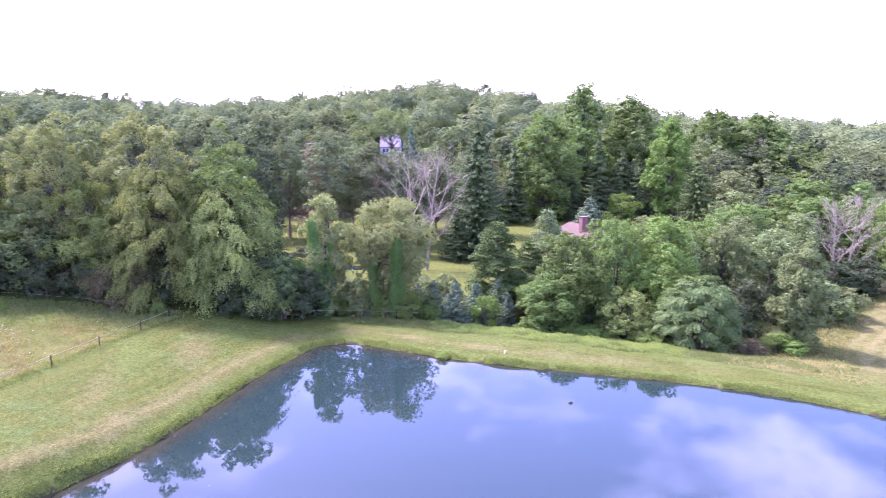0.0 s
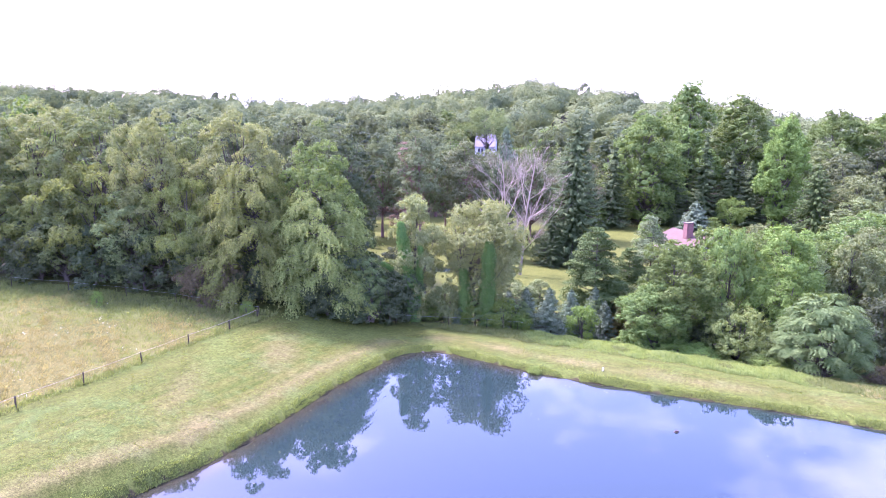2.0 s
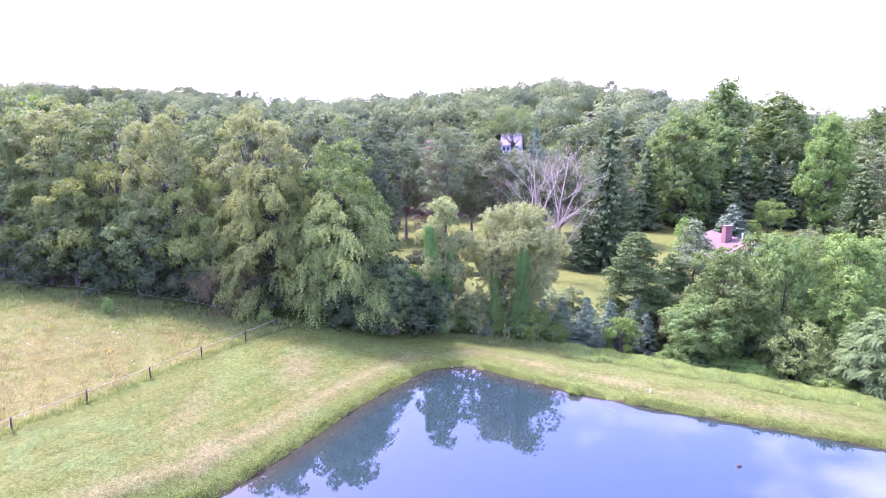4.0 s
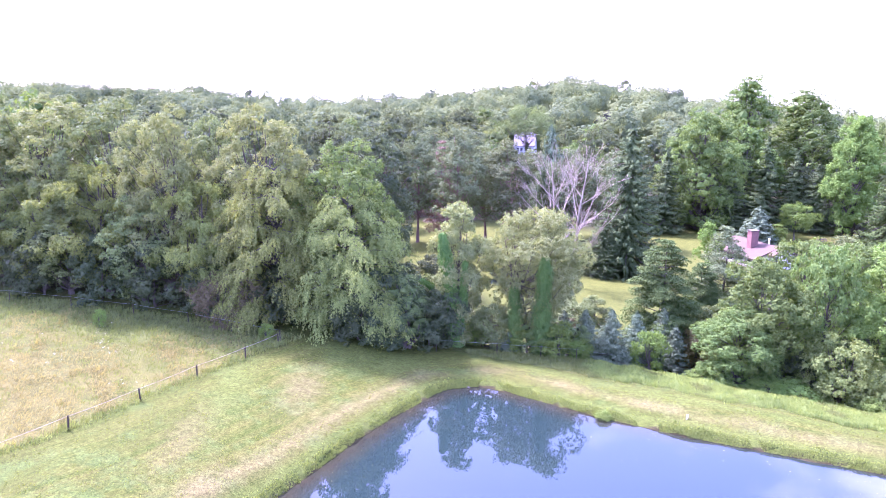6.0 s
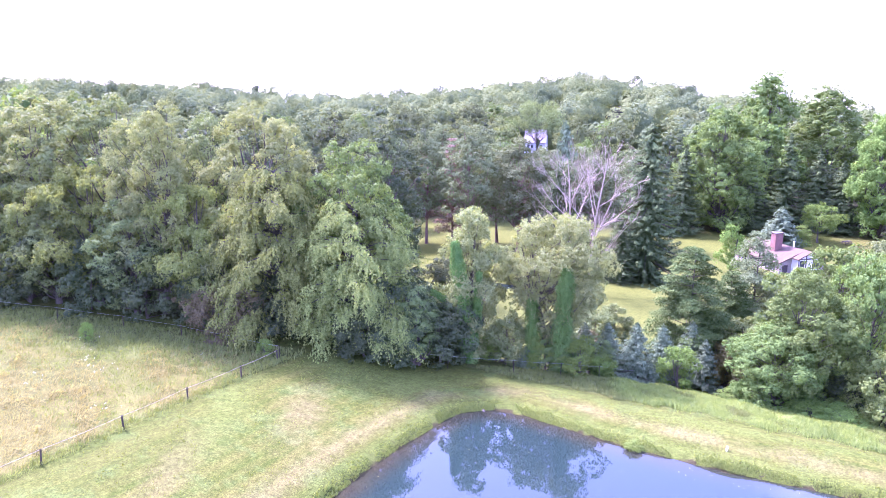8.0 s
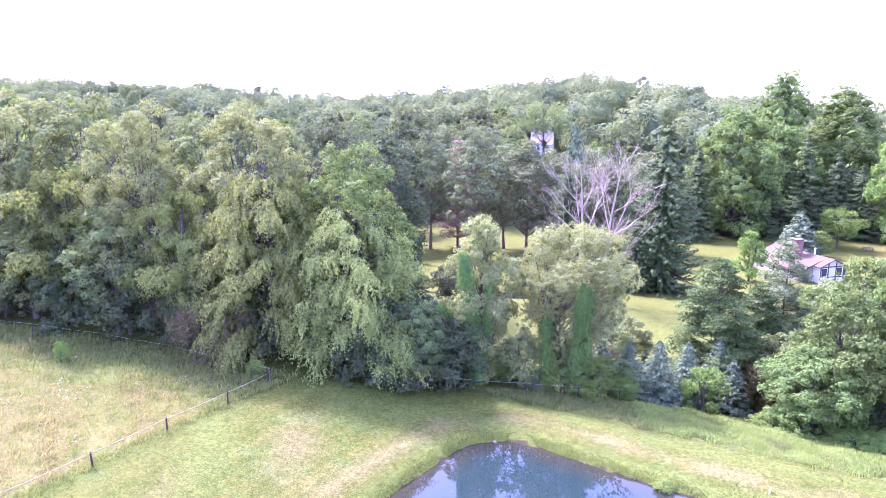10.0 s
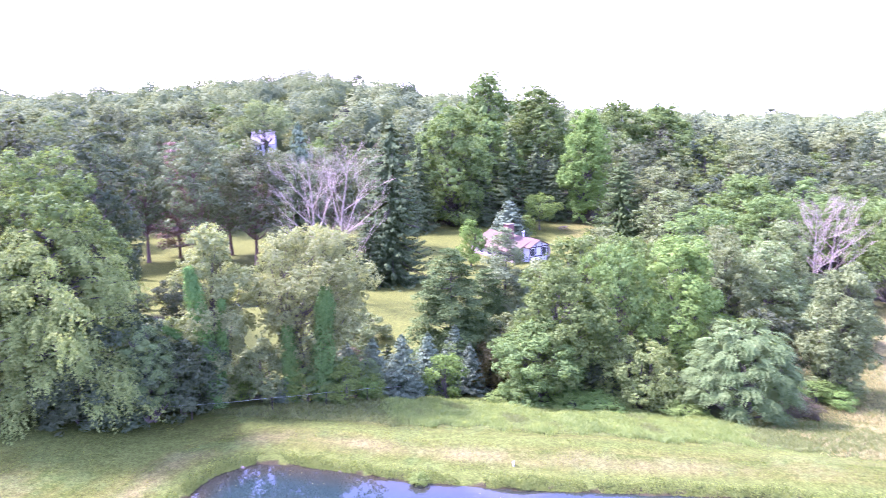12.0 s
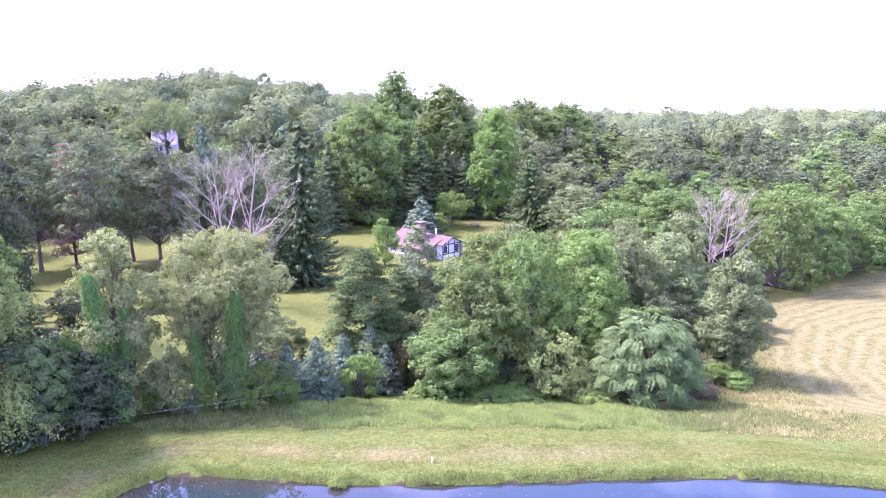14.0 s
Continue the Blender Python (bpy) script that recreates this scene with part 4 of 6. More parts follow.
# ---- pond ----
wx, wy = np.arange(-36, 60.1, 0.6), np.arange(-28, 70.1, 0.6)
WX, WY = np.meshgrid(wx, wy)
wv = np.stack([WX.ravel(), WY.ravel(), np.zeros(WX.size)], 1)
wi, wj = np.meshgrid(np.arange(len(wy) - 1), np.arange(len(wx) - 1), indexing="ij")
wq = np.stack([wi * len(wx) + wj, wi * len(wx) + wj + 1, (wi + 1) * len(wx) + wj + 1, (wi + 1) * len(wx) + wj], -1).reshape(-1, 4)
wsd = from_shore(wv[:, 0], wv[:, 1])
near_pond = (wsd < 1.3)[wq].all(1)
pond = tagged(mesh_object("water", wv, wq[near_pond], M_WATER, None, True), "calm blue-green pond with muddy shallows", "pond", kind="structure")
pond.data.attributes.new("shallow", "FLOAT", "POINT").data.foreach_set("value", 0.9 * step(-2.4, 0.1, wsd) * step(12, -4, wv[:, 0])+ 0.5 * step(-0.8, 0.1, wsd) * step(-4, 12, wv[:, 0]).astype(np.float32))
bx_ = np.arange(-48, -8.9, 1.0)
bl_ = np.linspace(-1.9, 1.9, 5)
bv_ = np.array([(x, brook(x) + o, gz(x, brook(x)) + 0.28) for x in bx_ for o in bl_])
bi_, bj_ = np.meshgrid(np.arange(len(bx_) - 1), np.arange(4), indexing="ij")
bq_ = np.stack([bi_ * 5 + bj_, (bi_ + 1) * 5 + bj_, (bi_ + 1) * 5 + bj_ + 1, bi_ * 5 + bj_ + 1], -1).reshape(-1, 4)
creek = tagged(mesh_object("water", bv_, bq_, M_WATER, None, True), "narrow dark brook through the shaded grove", "brook", kind="structure")
creek.data.attributes.new("shallow", "FLOAT", "POINT").data.foreach_set("value", np.full(len(bv_), 0.25, np.float32))

# ---- trees along the pond and the fence ----
BIG = put_tree("shade_tree", weeping_tree(13.6, 5.9, 3, 120, 40, 0.165), M_BARK, M_WILLOW, -26.3, 73.3, "large spreading shade tree with drooping yellow-green sprays")
again(BIG, -33.8, 73.4, 130, 1.0, 1.15)
put_tree("maple_tree", broad_tree(17.6, 4.9, 19, 80, 40000, 0.17, 0.10, 0.05, 0.85, 0.0, 1, 0.24, 0.66, 22, 0.28, tri=True), M_BARK, M_MAPLE, -27.8, 76.2, "rounded deep green maple whose top stands above the drooping tree")
put_tree("locust_tree", broad_tree(14.9, 5.2, 8, 100, 60000, 0.135, 0.29, 0.20, 0.8, -0.2, 2, 0.27, 0.55, 22, 0.12, tri=True), M_BARK, M_PALE, -9.2, 79.6, "pale yellow-green locust tree with ivy on its two trunks",
               extra=[("ivy", ivy_on([[(-1.5, -1.2, 0, .6), (-1.6, -1.6, 4, .6), (-1.7, -2.2, 7.4, .3)], [(0.9, -1.6, 0, .8), (1.0, -2.2, 3, .55), (1.1, -2.6, 5, .85), (1.3, -3.6, 8, .5), (1.4, -4.0, 9.4, .65), (1.5, -4.6, 11.2, .2)]], 5, 0.165, 560), M_IVY)])
put_tree("ivy_tree", broad_tree(14.9, 3.2, 21, 42, 26000, 0.145, 0.06, 0.2, 1.0, 0.0, 1, 0.29, 0.65, 22, 0.18, tri=True), M_BARK, M_PALE, -16.6, 78.0, "thin pale tree whose leaning trunk is wrapped in bright ivy",
               extra=[("ivy", ivy_on([[(0.2, -1.6, 0, .7), (0.0, -2.0, 4, .65), (-0.7, -2.6, 9.5, .55), (-1.0, -2.6, 11.8, .15)], [(0, -1.4, 4.0, .4), (-2.0, -1.4, 6.0, .4), (-3.6, -1.4, 6.9, .15)], [(0.3, -1, 1, .3), (0.9, -1.6, 6, .25), (1.0, -1.6, 9, .1)]], 6, 0.17, 430), M_IVY)])
MAPLE = put_tree("maple_tree", broad_tree(13.4, 4.7, 12, 112, 50000, 0.16, 0.03, 0.1, 0.8, 0.1, 1, 0.23, 0.66, tri=True), M_BARK, M_MAPLE, 12.1, 80.6, "full leafy maple with foliage down to the grass")
again(MAPLE, 10.1, 78.6, 200, 0.82, 0.62)
put_tree("maple_tree", broad_tree(15.8, 4.3, 17, 100, 44000, 0.17, 0.03, 0.05, 0.9, 0.25, 1, 0.24, 0.66, 22, 0.3, tri=True), M_BARK, M_BRIGHT, 23.6, 81.2, "bright green upright maple in the middle of the thicket")
put_tree("column_tree", broad_tree(13.1, 2.85, 30, 116, 48000, 0.135, 0.02, 0.05, 1.0, 0.45, 1, 0.28, 0.7, 22, 0.35, tri=True), M_BARK, M_OLIVE, 39.2, 80.2, "grey-green column-shaped tree beside the cut hay")
put_tree("sumac_tree", frond_tree(8.9, 4.5, 4, 2000, 1.0), M_BARK, M_SUMAC, 25.3, 72.9, "round sumac with long feathered leaves", category="tree")
SUM2 = put_tree("sumac_shrub", frond_tree(7.6, 2.3, 9, 440, 0.80, 4), M_BARK, M_SUMAC, -20.5, 72.4, "sumac shrub with bare forking stems under feathered leaves", category="shrub")
put_tree("shrub", broad_tree(6.3, 3.4, 41, 40, 19000, 0.145, 0.02, 0.1, 0.8, -0.1, 4, 0.29, 0.66, tri=True), M_BARK, M_WALNUT, 18.6, 76.7, "low bushy yellow-green shrub at the wood's edge", category="shrub")
DARKBUSH = put_tree("shrub", broad_tree(7.2, 3.5, 45, 28, 5000, 0.24, 0.02, 0.1, 0.8, -0.1, 3, 0.30, 0.7, cheap=True, tri=True), M_BARK, M_DARK, -22.3, 74.0, "dark dense shrub under the wood's edge", category="shrub")
# the low ones along the brook are added to stand for its dark shadow
for x, y, tn, sx, sz in ((-17.8, 76.2, 40, 0.85, 0.85), (-24.6, 70.6, 100, 0.75, 0.72), (-21.6, 72.0, 160, 0.8, 0.66), (-18.6, 73.8, 20, 0.8, 0.72), (-24.2, 70.8, 60, 0.7, 0.52), (-33.0, 72.5, 200, 0.9, 0.8), (-41, 71.5, 310, 0.9, 0.9), (-47, 71.5, 20, 1.0, 1.0), (-53, 71.5, 250, 1.0, 1.0), (-60, 71.0, 130, 1.0, 1.0), (-37, 113.5, 30, 0.6, 0.40), (-33, 115, 70, 0.5, 0.32), (-31, 122.5, 130, 0.7, 0.45), (-24.5, 114.5, 230, 0.6, 0.42), (-19, 121.5, 70, 0.7, 0.48), (-13, 112.5, 170, 0.55, 0.38), (-27, 108, 330, 0.6, 0.45), (30.5, 80, 90, 0.9, 0.8), (20.5, 81, 0, 0.9, 0.9), (34.5, 84.5, 45, 1.0, 1.0), (54.8, 104.6, 20, 0.9, 0.72), (59.6, 106.2, 140, 1.0, 0.78), (57.2, 105.0, 260, 0.8, 0.55), (15.8, 80, 70, 0.8, 0.7)):
    again(DARKBUSH, x, y, tn, sx, sz)
GREENBUSH = put_tree("shrub", broad_tree(4.4, 1.9, 52, 20, 4600, 0.15, 0.02, 0.1, 0.8, 0, 3, 0.36), M_BARK, M_BRIGHT, 2.4, 82.3, "small bright green shrub behind the fence wire", category="shrub")
for x, y, tn, sx, sz in ((-6.6, 77.8, 90, 1.15, 0.82), (-9.6, 77.6, 30, 0.85, 0.6), (-4.4, 79.6, 130, 0.8, 0.6), (-15.0, 78.6, 200, 0.8, 0.55), (-4.6, 79.2, 260, 0.7, 0.5), (36.6, 79.0, 10, 1.0, 0.5), (38.4, 77.8, 80, 0.9, 0.42), (12.4, 76.2, 50, 1.2, 0.34), (14.6, 75.2, 120, 1.2, 0.34), (20.6, 72.6, 170, 1.0, 0.34), (7.4, 79.0, 20, 0.9, 0.34), (-32.0, 66.9, 0, 0.4, 0.36), (-47.8, 64.6, 0, 0.35, 0.4)):
    again(GREENBUSH, x, y, tn, sx, sz)
again(SUM2, -8.4, 78.6, 60, 0.9, 0.62, "feathery sumac at the foot of the locust")
again(SUM2, -5.2, 80.4, 160, 0.8, 0.55, "feathery sumac at the foot of the locust")
OLIVEBUSH = put_tree("shrub", broad_tree(4.6, 2.4, 57, 22, 8000, 0.15, 0.02, 0.1, 0.8, 0, 4, 0.31, 0.66, tri=True), M_BARK, M_OLIVE, -13.4, 78.8, "grey-green shrub between the ivy tree and the locust", category="shrub")
for x, y, tn, sx, sz in ((-15.6, 82.0, 90, 0.9, 0.9), (-20.5, 80.0, 130, 1.2, 1.3), (-18.6, 77.2, 10, 0.8, 1.1), (-6.2, 94.5, 30, 1.1, 0.9), (-8.6, 97.5, 130, 1.0, 1.0), (-3.6, 101, 230, 0.9, 0.7), (7.4, 88.0, 60, 1.0, 1.1), (9.2, 90.0, 160, 1.1, 1.3)):
    again(OLIVEBUSH, x, y, tn, sx, sz)
PINE = put_tree("white_pine", plate_pine(13.6, 4.3, 2, 0.04, 16, 10, 0.20, 48000, 0, True, 0.50), M_BARK, M_PINE, 3.8, 89.2, "blue-green white pine with layered boughs")
put_tree("white_pine", plate_pine(13.9, 3.9, 6, 0.04, 17, 9, 0.19, 30000, 0, True, 0.9), M_BARK, M_SCOTCH, 11.0, 97.0, "grey-green white pine before the brick house")
again(PINE, 8.2, 94.0, 170, 0.75, 0.74)
YOUNG = put_tree("blue_spruce", conifer(6.0, 2.2, 3, 0.03, 22, 17, 0.12, 0.33, 0.12, 0.66, 0.10), M_BARK, M_BLUE, -1.5, 82.5, "young blue spruce behind the fence", "young spruces along the fence")
for x, y, tn, sx, sz in ((-4.1, 81.5, 50, 0.9, 0.92), (1.0, 84.3, 90, 0.95, 1.02), (3.8, 86.1, 130, 1.0, 1.09), (5.0, 84.6, 30, 0.8, 0.85), (-6.5, 84.8, 10, 0.9, 0.86), (-11.4, 77.9, 200, 0.5, 0.36)):
    again(YOUNG, x, y, tn, sx, sz)
YOUNGDARK = put_tree("young_spruce", conifer(4.0, 1.7, 5, 0.03, 15, 13, 0.15, 0.27, 0.1, 0.75), M_BARK, M_SPRUCE, -15.2, 82.4, "young dark green spruce behind the fence", "young spruces along the fence")
again(YOUNGDARK, -2.6, 85.6, 40, 1.0, 1.2)

# ---- woods on the west side ----
WEST = put_tree("ash_tree", broad_tree(21.0, 5.4, 61, 84, 36000, 0.185, 0.16, 0.15, 0.85, -0.2, 2, 0.19, 0.55, 22, 0.28, tri=True), M_BARK, M_ASH, -37.2, 77.0, "tall pale green ash with open crown")
OAK = put_tree("oak_tree", broad_tree(20.5, 6.2, 66, 84, 21000, 0.23, 0.08, 0.1, 0.8, -0.1, 1, 0.20, 0.65, tri=True), M_BARK, M_OLIVE, -56.3, 78.5, "tall grey-green oak at the wood's edge")
WALNUT = put_tree("walnut_tree", broad_tree(13.8, 4.4, 71, 26, 17000, 0.19, 0.10, 0.38, 0.5, -0.1, 1, 0.30, 0.5, tri=True), M_BARK, M_WALNUT, -41.5, 72.5, "yellow-green walnut with hanging sprays before darker trees")
again(WEST, -46.4, 73.5, 120, 0.85, 0.98)
again(WEST, -62.3, 77, 220, 1.1, 1.0)
again(OAK, -45.0, 80.5, 90, 0.75, 0.95)
again(OAK, -71, 76, 10, 1.05, 1.05)
again(WALNUT, -53.6, 73.0, 60, 1.05, 1.05)
again(OAK, -48.6, 72.0, 160, 0.62, 0.55)
again(WALNUT, -38.8, 72.6, 250, 0.75, 0.85)
again(WALNUT, -61, 72.5, 300, 1.1, 0.9)
again(OAK, -68, 72.5, 20, 0.75, 0.62)
again(OAK, -57.5, 72.0, 60, 0.6, 0.5)
again(OAK, -38.6, 72.6, 250, 0.5, 0.5)
BROWN = put_tree("dead_brush", broad_tree(5.2, 2.2, 77, 18, 3600, 0.17, 0.03, 0.2, 0.8, 0, 4, 0.4), M_BARK, M_BRUSH, -38.4, 69.6, "reddish-brown dying brush under the trees", category="shrub")
again(BROWN, -35.6, 70.2, 90, 0.8, 0.9)
again(BROWN, -6.2, 87.0, 40, 0.9, 0.8)
again(BROWN, 31.6, 74.6, 130, 0.8, 0.42, "low brown brush beside the sumac")
GOLD = put_tree("shrub", broad_tree(4.8, 2.0, 79, 18, 3600, 0.17, 0.03, 0.2, 0.8, 0, 4, 0.36, tri=True), M_BARK, M_GOLD, 7.2, 86.4, "yellowing brown shrub beside the white pine", category="shrub")
again(GOLD, 6.0, 88.4, 100, 0.7, 0.9)

DARKOAK = put_tree("oak_tree", broad_tree(24.2, 6.4, 73, 60, 17000, 0.29, 0.06, 0.05, 0.85, 0.0, 1, 0.25, 0.7, tri=True), M_BARK, M_DARK, -34.1, 106.0, "tall dark green oak behind the shade tree")
again(DARKOAK, -43.5, 111.0, 100, 0.9, 1.0)
again(DARKOAK, -52, 104.0, 200, 1.0, 0.95)
again(DARKOAK, -61, 108.0, 300, 1.0, 1.0)

# ---- park and valley behind the pond ----
put_tree("dead_tree", bare_tree(23.4, 7.8, 4), M_DEAD, None, -9.0, 118.0, "tall bare dead tree with two pale trunks")
put_tree("dead_tree", bare_tree(15.7, 4.9, 9), M_DEAD, None, 57.3, 108.2, "bare dead tree standing among green trees")
NORWAY = put_tree("norway_spruce", conifer(25.6, 6.6, 7, 0.06, 46, 17, 0.46, 0.42, 0.06, 0.46, 0.22), M_BARK, M_SPRUCE, 0.4, 131.0, "tall dark spruce with drooping boughs")
SCOTCH = put_tree("scotch_pine", broad_tree(22.5, 5.4, 11, 64, 11000, 0.33, 0.30, 0.0, 0.95, 0.6, 1, 0.26, 0.45, 22, 0.2, tri=True, girth=0.012), M_REDBARK, M_SCOTCH, -41.6, 150.0, "tall grey-green pine with a bare reddish trunk", "pines in the grove")
put_tree("scotch_pine", plate_pine(21.5, 4.6, 15, 0.12, 15, 7, 0.34, 9000, 8, True, 0.75), M_REDBARK, M_DYING, -37.0, 153.0, "dying reddish-brown pine in the grove", "pines in the grove")
again(NORWAY, -3.4, 128.0, 100, 0.55, 0.40)
again(NORWAY, -14.0, 132, 200, 0.7, 0.72)
again(YOUNG, -15.5, 160, 0, 2.6, 4.06, "tall blue spruce whose tip shows above the dead tree")
for x, y, tn, sx, sz in ((-31.2, 143, 100, 1.05, 1.06), (-28.3, 155, 160, 1.0, 0.90), (-22.5, 146, 220, 1.15, 0.96), (-17.6, 152, 280, 0.95, 0.87), (-49, 150, 200, 1.1, 1.0), (-14, 145, 70, 1.0, 0.80), (-9, 152, 10, 1.0, 0.82), (-36, 180, 120, 1.1, 0.95), (-12, 166, 40, 1.1, 0.85), (-2, 160, 130, 1.1, 0.85), (-47, 182, 250, 1.1, 1.0)):
    again(SCOTCH, x, y, tn, sx, sz)
ARB = put_tree("arborvitae", conifer(5.0, 0.8, 13, 0.02, 16, 9, -0.1, 0.28, 0.4, 0.5), M_BARK, M_SPRUCE, -39.9, 136.9, "narrow dark arborvitae on the lawn")
again(ARB, -15.5, 96, 20, 1.6, 0.5)
MAPLE2 = put_tree("maple_tree", broad_tree(28.0, 9.2, 81, 130, 36000, 0.31, 0.02, 0.1, 0.85, 0.0, 1, 0.22, 0.7, 22, 0.5, tri=True), M_BARK, M_MAPLE, 16.9, 182.0, "huge rounded maple behind the lawn")
TALL = put_tree("tall_tree", broad_tree(35.5, 7.2, 85, 90, 26000, 0.31, 0.08, 0.1, 0.95, 0.0, 1, 0.36, 0.7, 22, 0.5, tri=True), M_BARK, M_MAPLE, 28.5, 202.0, "very tall dark tree above the wood")
put_tree("ivy_column_tree", broad_tree(28.5, 5.0, 88, 80, 24000, 0.28, 0.02, 0.2, 1.0, 0.2, 1, 0.32, 0.7, tri=True), M_BARK, M_BRIGHT, 48.4, 181.0, "tall tree wholly overgrown with bright green vines")
again(TALL, 43.7, 207, 100, 1.2, 0.90)
again(MAPLE2, 74.7, 230, 60, 0.95, 0.97)
again(MAPLE2, 88.8, 231, 200, 1.1, 0.94)
SPRUCE = put_tree("spruce_tree", conifer(21.5, 5.4, 17, 0.02, 38, 13, 0.36, 0.52, 0.04, 0.72, 0.2), M_BARK, M_SPRUCE, 31.4, 186.0, "dark tall spruce behind the lawn", "spruces behind the lawn")
for x, y, tn, sx, sz in ((23.4, 182, 30, 1.05, 0.7), (37.8, 187, 90, 1.0, 0.85), (42, 184, 140, 0.95, 0.75), (9, 176, 200, 1.0, 0.9), (2.5, 176, 260, 1.0, 0.85), (12, 190, 300, 1.1, 1.1), (27, 193, 10, 1.1, 1.05)):
    again(SPRUCE, x, y, tn, sx, sz)
put_tree("weeping_spruce", conifer(17.5, 7.2, 27, 0.02, 36, 16, 0.50, 0.44, 0.1, 0.6, 0.2), M_BARK, M_PINE, 51.5, 166.0, "broad green spruce with drooping boughs beside the lawn")
again(YOUNG, 26.4, 163, 0, 2.1, 1.42, "full-grown blue spruce behind the brick house")
put_tree("dogwood_tree", broad_tree(8.0, 4.0, 91, 22, 4400, 0.30, 0.35, 0.0, 0.45, -0.3, 1, 0.36), M_BARK, M_BRIGHT, 35.6, 173.0, "flat-topped light green tree casting shade on the lawn")
SAPL = put_tree("sapling", broad_tree(8.4, 2.0, 93, 18, 3600, 0.27, 0.10, 0.1, 0.9, 0.1, 2, 0.4), M_BARK, M_BRIGHT, 14.8, 141.0, "young light green tree on the lawn")
again(SAPL, 30.5, 164, 100, 0.9, 0.6)
again(SAPL, 5, 173, 200, 1.2, 0.6)
# the thicket between the pond and the house
THICK = put_tree("maple_tree", broad_tree(11.6, 4.8, 14, 66, 13500, 0.205, 0.03, 0.1, 0.8, 0.1, 1, 0.25, 0.68, tri=True), M_BARK, M_MAPLE, 26.7, 104.0, "leafy maple in the thicket behind the pond", turn=60)
ELM = put_tree("elm_tree", broad_tree(11.4, 4.6, 34, 66, 13500, 0.195, 0.03, 0.1, 0.9, 0.1, 1, 0.245, 0.68, tri=True), M_BARK, M_OLIVE, 42.2, 97.0, "grey-green elm in the thicket behind the pond")
for src, pts in ((THICK, ((33, 100, 140, 1.1, 1.05), (20, 97, 220, 1.0, 1.12), (18.1, 82.6, 10, 0.78, 1.32), (31, 95, 300, 1.05, 1.05), (45, 118, 80, 1.2, 1.1), (38, 128, 170, 1.0, 0.55), (67.6, 108.0, 0, 1.17, 1.30), (76.6, 110.6, 200, 1.15, 1.14), (85.5, 113.4, 60, 1.15, 1.06), (80, 121, 120, 1.25, 1.25), (95, 117, 220, 1.25, 1.1), (74, 128, 40, 1.3, 1.1), (84, 138, 160, 1.4, 1.2), (66, 134, 250, 1.3, 1.1), (70, 148, 330, 1.4, 1.3), (104, 121, 20, 1.3, 1.05))),
                 (ELM, ((37, 94, 100, 0.9, 0.95), (34, 92, 200, 0.85, 1.1), (45.5, 101.5, 300, 1.0, 0.9), (28, 112, 60, 1.05, 0.95), (48.6, 104, 150, 1.0, 1.08), (36, 110, 250, 1.2, 0.85), (40, 104, 20, 1.0, 1.05), (28.5, 90.5, 70, 0.8, 1.0), (60, 168, 40, 1.6, 1.25), (56, 152, 140, 1.4, 1.0))),
                 (OLIVEBUSH, ((47, 92, 200, 1.7, 1.2), (50.4, 93.0, 80, 1.2, 0.95), (22.4, 77.5, 40, 1.1, 0.8), (13, 96, 0, 1.4, 1.4), (19, 112, 0, 1.7, 1.4), (28, 117, 0, 2.0, 1.4), (32, 122, 70, 2.0, 1.7)))):
    for x, y, tn, sx, sz in pts:
        again(src, x, y, tn, sx, sz)
put_tree("dying_spruce", conifer(8.7, 2.2, 23, 0.05, 18, 8, 0.1, 0.4, 0.1), M_DEAD, M_SCOTCH, 61.7, 108.0, "grey half-bare spruce beside the dead tree")

# ---- mid woods on the slopes, tree by tree ----
rng = np.random.default_rng(5)
MID = [put_tree("wood_tree", broad_tree(19.0, 6.2, 101 + i, 26, 3200, 0.37, 0.12, 0.0, 0.9, 0.0, 1, 0.31, 0.85, 14, 0.5, True, True), M_BARK, mt, x, y, lb, "trees of the wooded slope") for i, (mt, x, y, lb) in enumerate(((M_FAR, -4, 215, "leafy green tree on the wooded slope"), (M_FARDARK, -60, 150, "grey-green leafy tree on the wooded slope"), (M_DARK, 75, 150, "dark leafy tree on the wooded slope"), (M_MAPLE, -10, 228, "fresh green leafy tree on the wooded slope")))]
taken = [(28.5, 202), (43.7, 207), (74.7, 230), (88.8, 231), (48.4, 181), (16.9, 182), (-4, 215), (-60, 150), (75, 150), (-10, 228), (-31, 246), (-17.5, 236)]


def sightline(x, y):
    """True where a tree would stand before the white house."""
    return y < 262 and abs(x - (-5.4 - 0.119 * (y - 23.5))) < 7.5


def open_ground(x, y):
    return -50 < x < 66 and y < 184 or 40 < x < 92 and y < 128


for need, ylo, yhi, gap in ((62, 84, 185, 8.6), (128, 185, 262, 9.4)):
    tries = have = 0
    while have < need and tries < 9000:
        tries += 1
        y = rng.uniform(ylo, yhi)
        x = rng.uniform(-0.88 * y - 8, 20 + 0.85 * y)
        if y < tree_line(x) + 8 or open_ground(x, y) or sightline(x, y):
            continue
        if min((x - a) ** 2 + (y - b) ** 2 for a, b in taken) < gap ** 2:
            continue
        taken.append((x, y))
        have += 1
        s = rng.uniform(0.8, 1.15)
        again(MID[rng.integers(4)], x, y, rng.uniform(0, 360), s, s * rng.uniform(0.85, 1.2) * (0.8 if x > 60 else 1.0))

for x, y, s in ((-36.5, 240, 0.42), (-31.5, 243, 0.40), (-28, 238, 0.5)):
    again(MID[1], x, y, 40 * s, s * 1.3, s * 1.00)


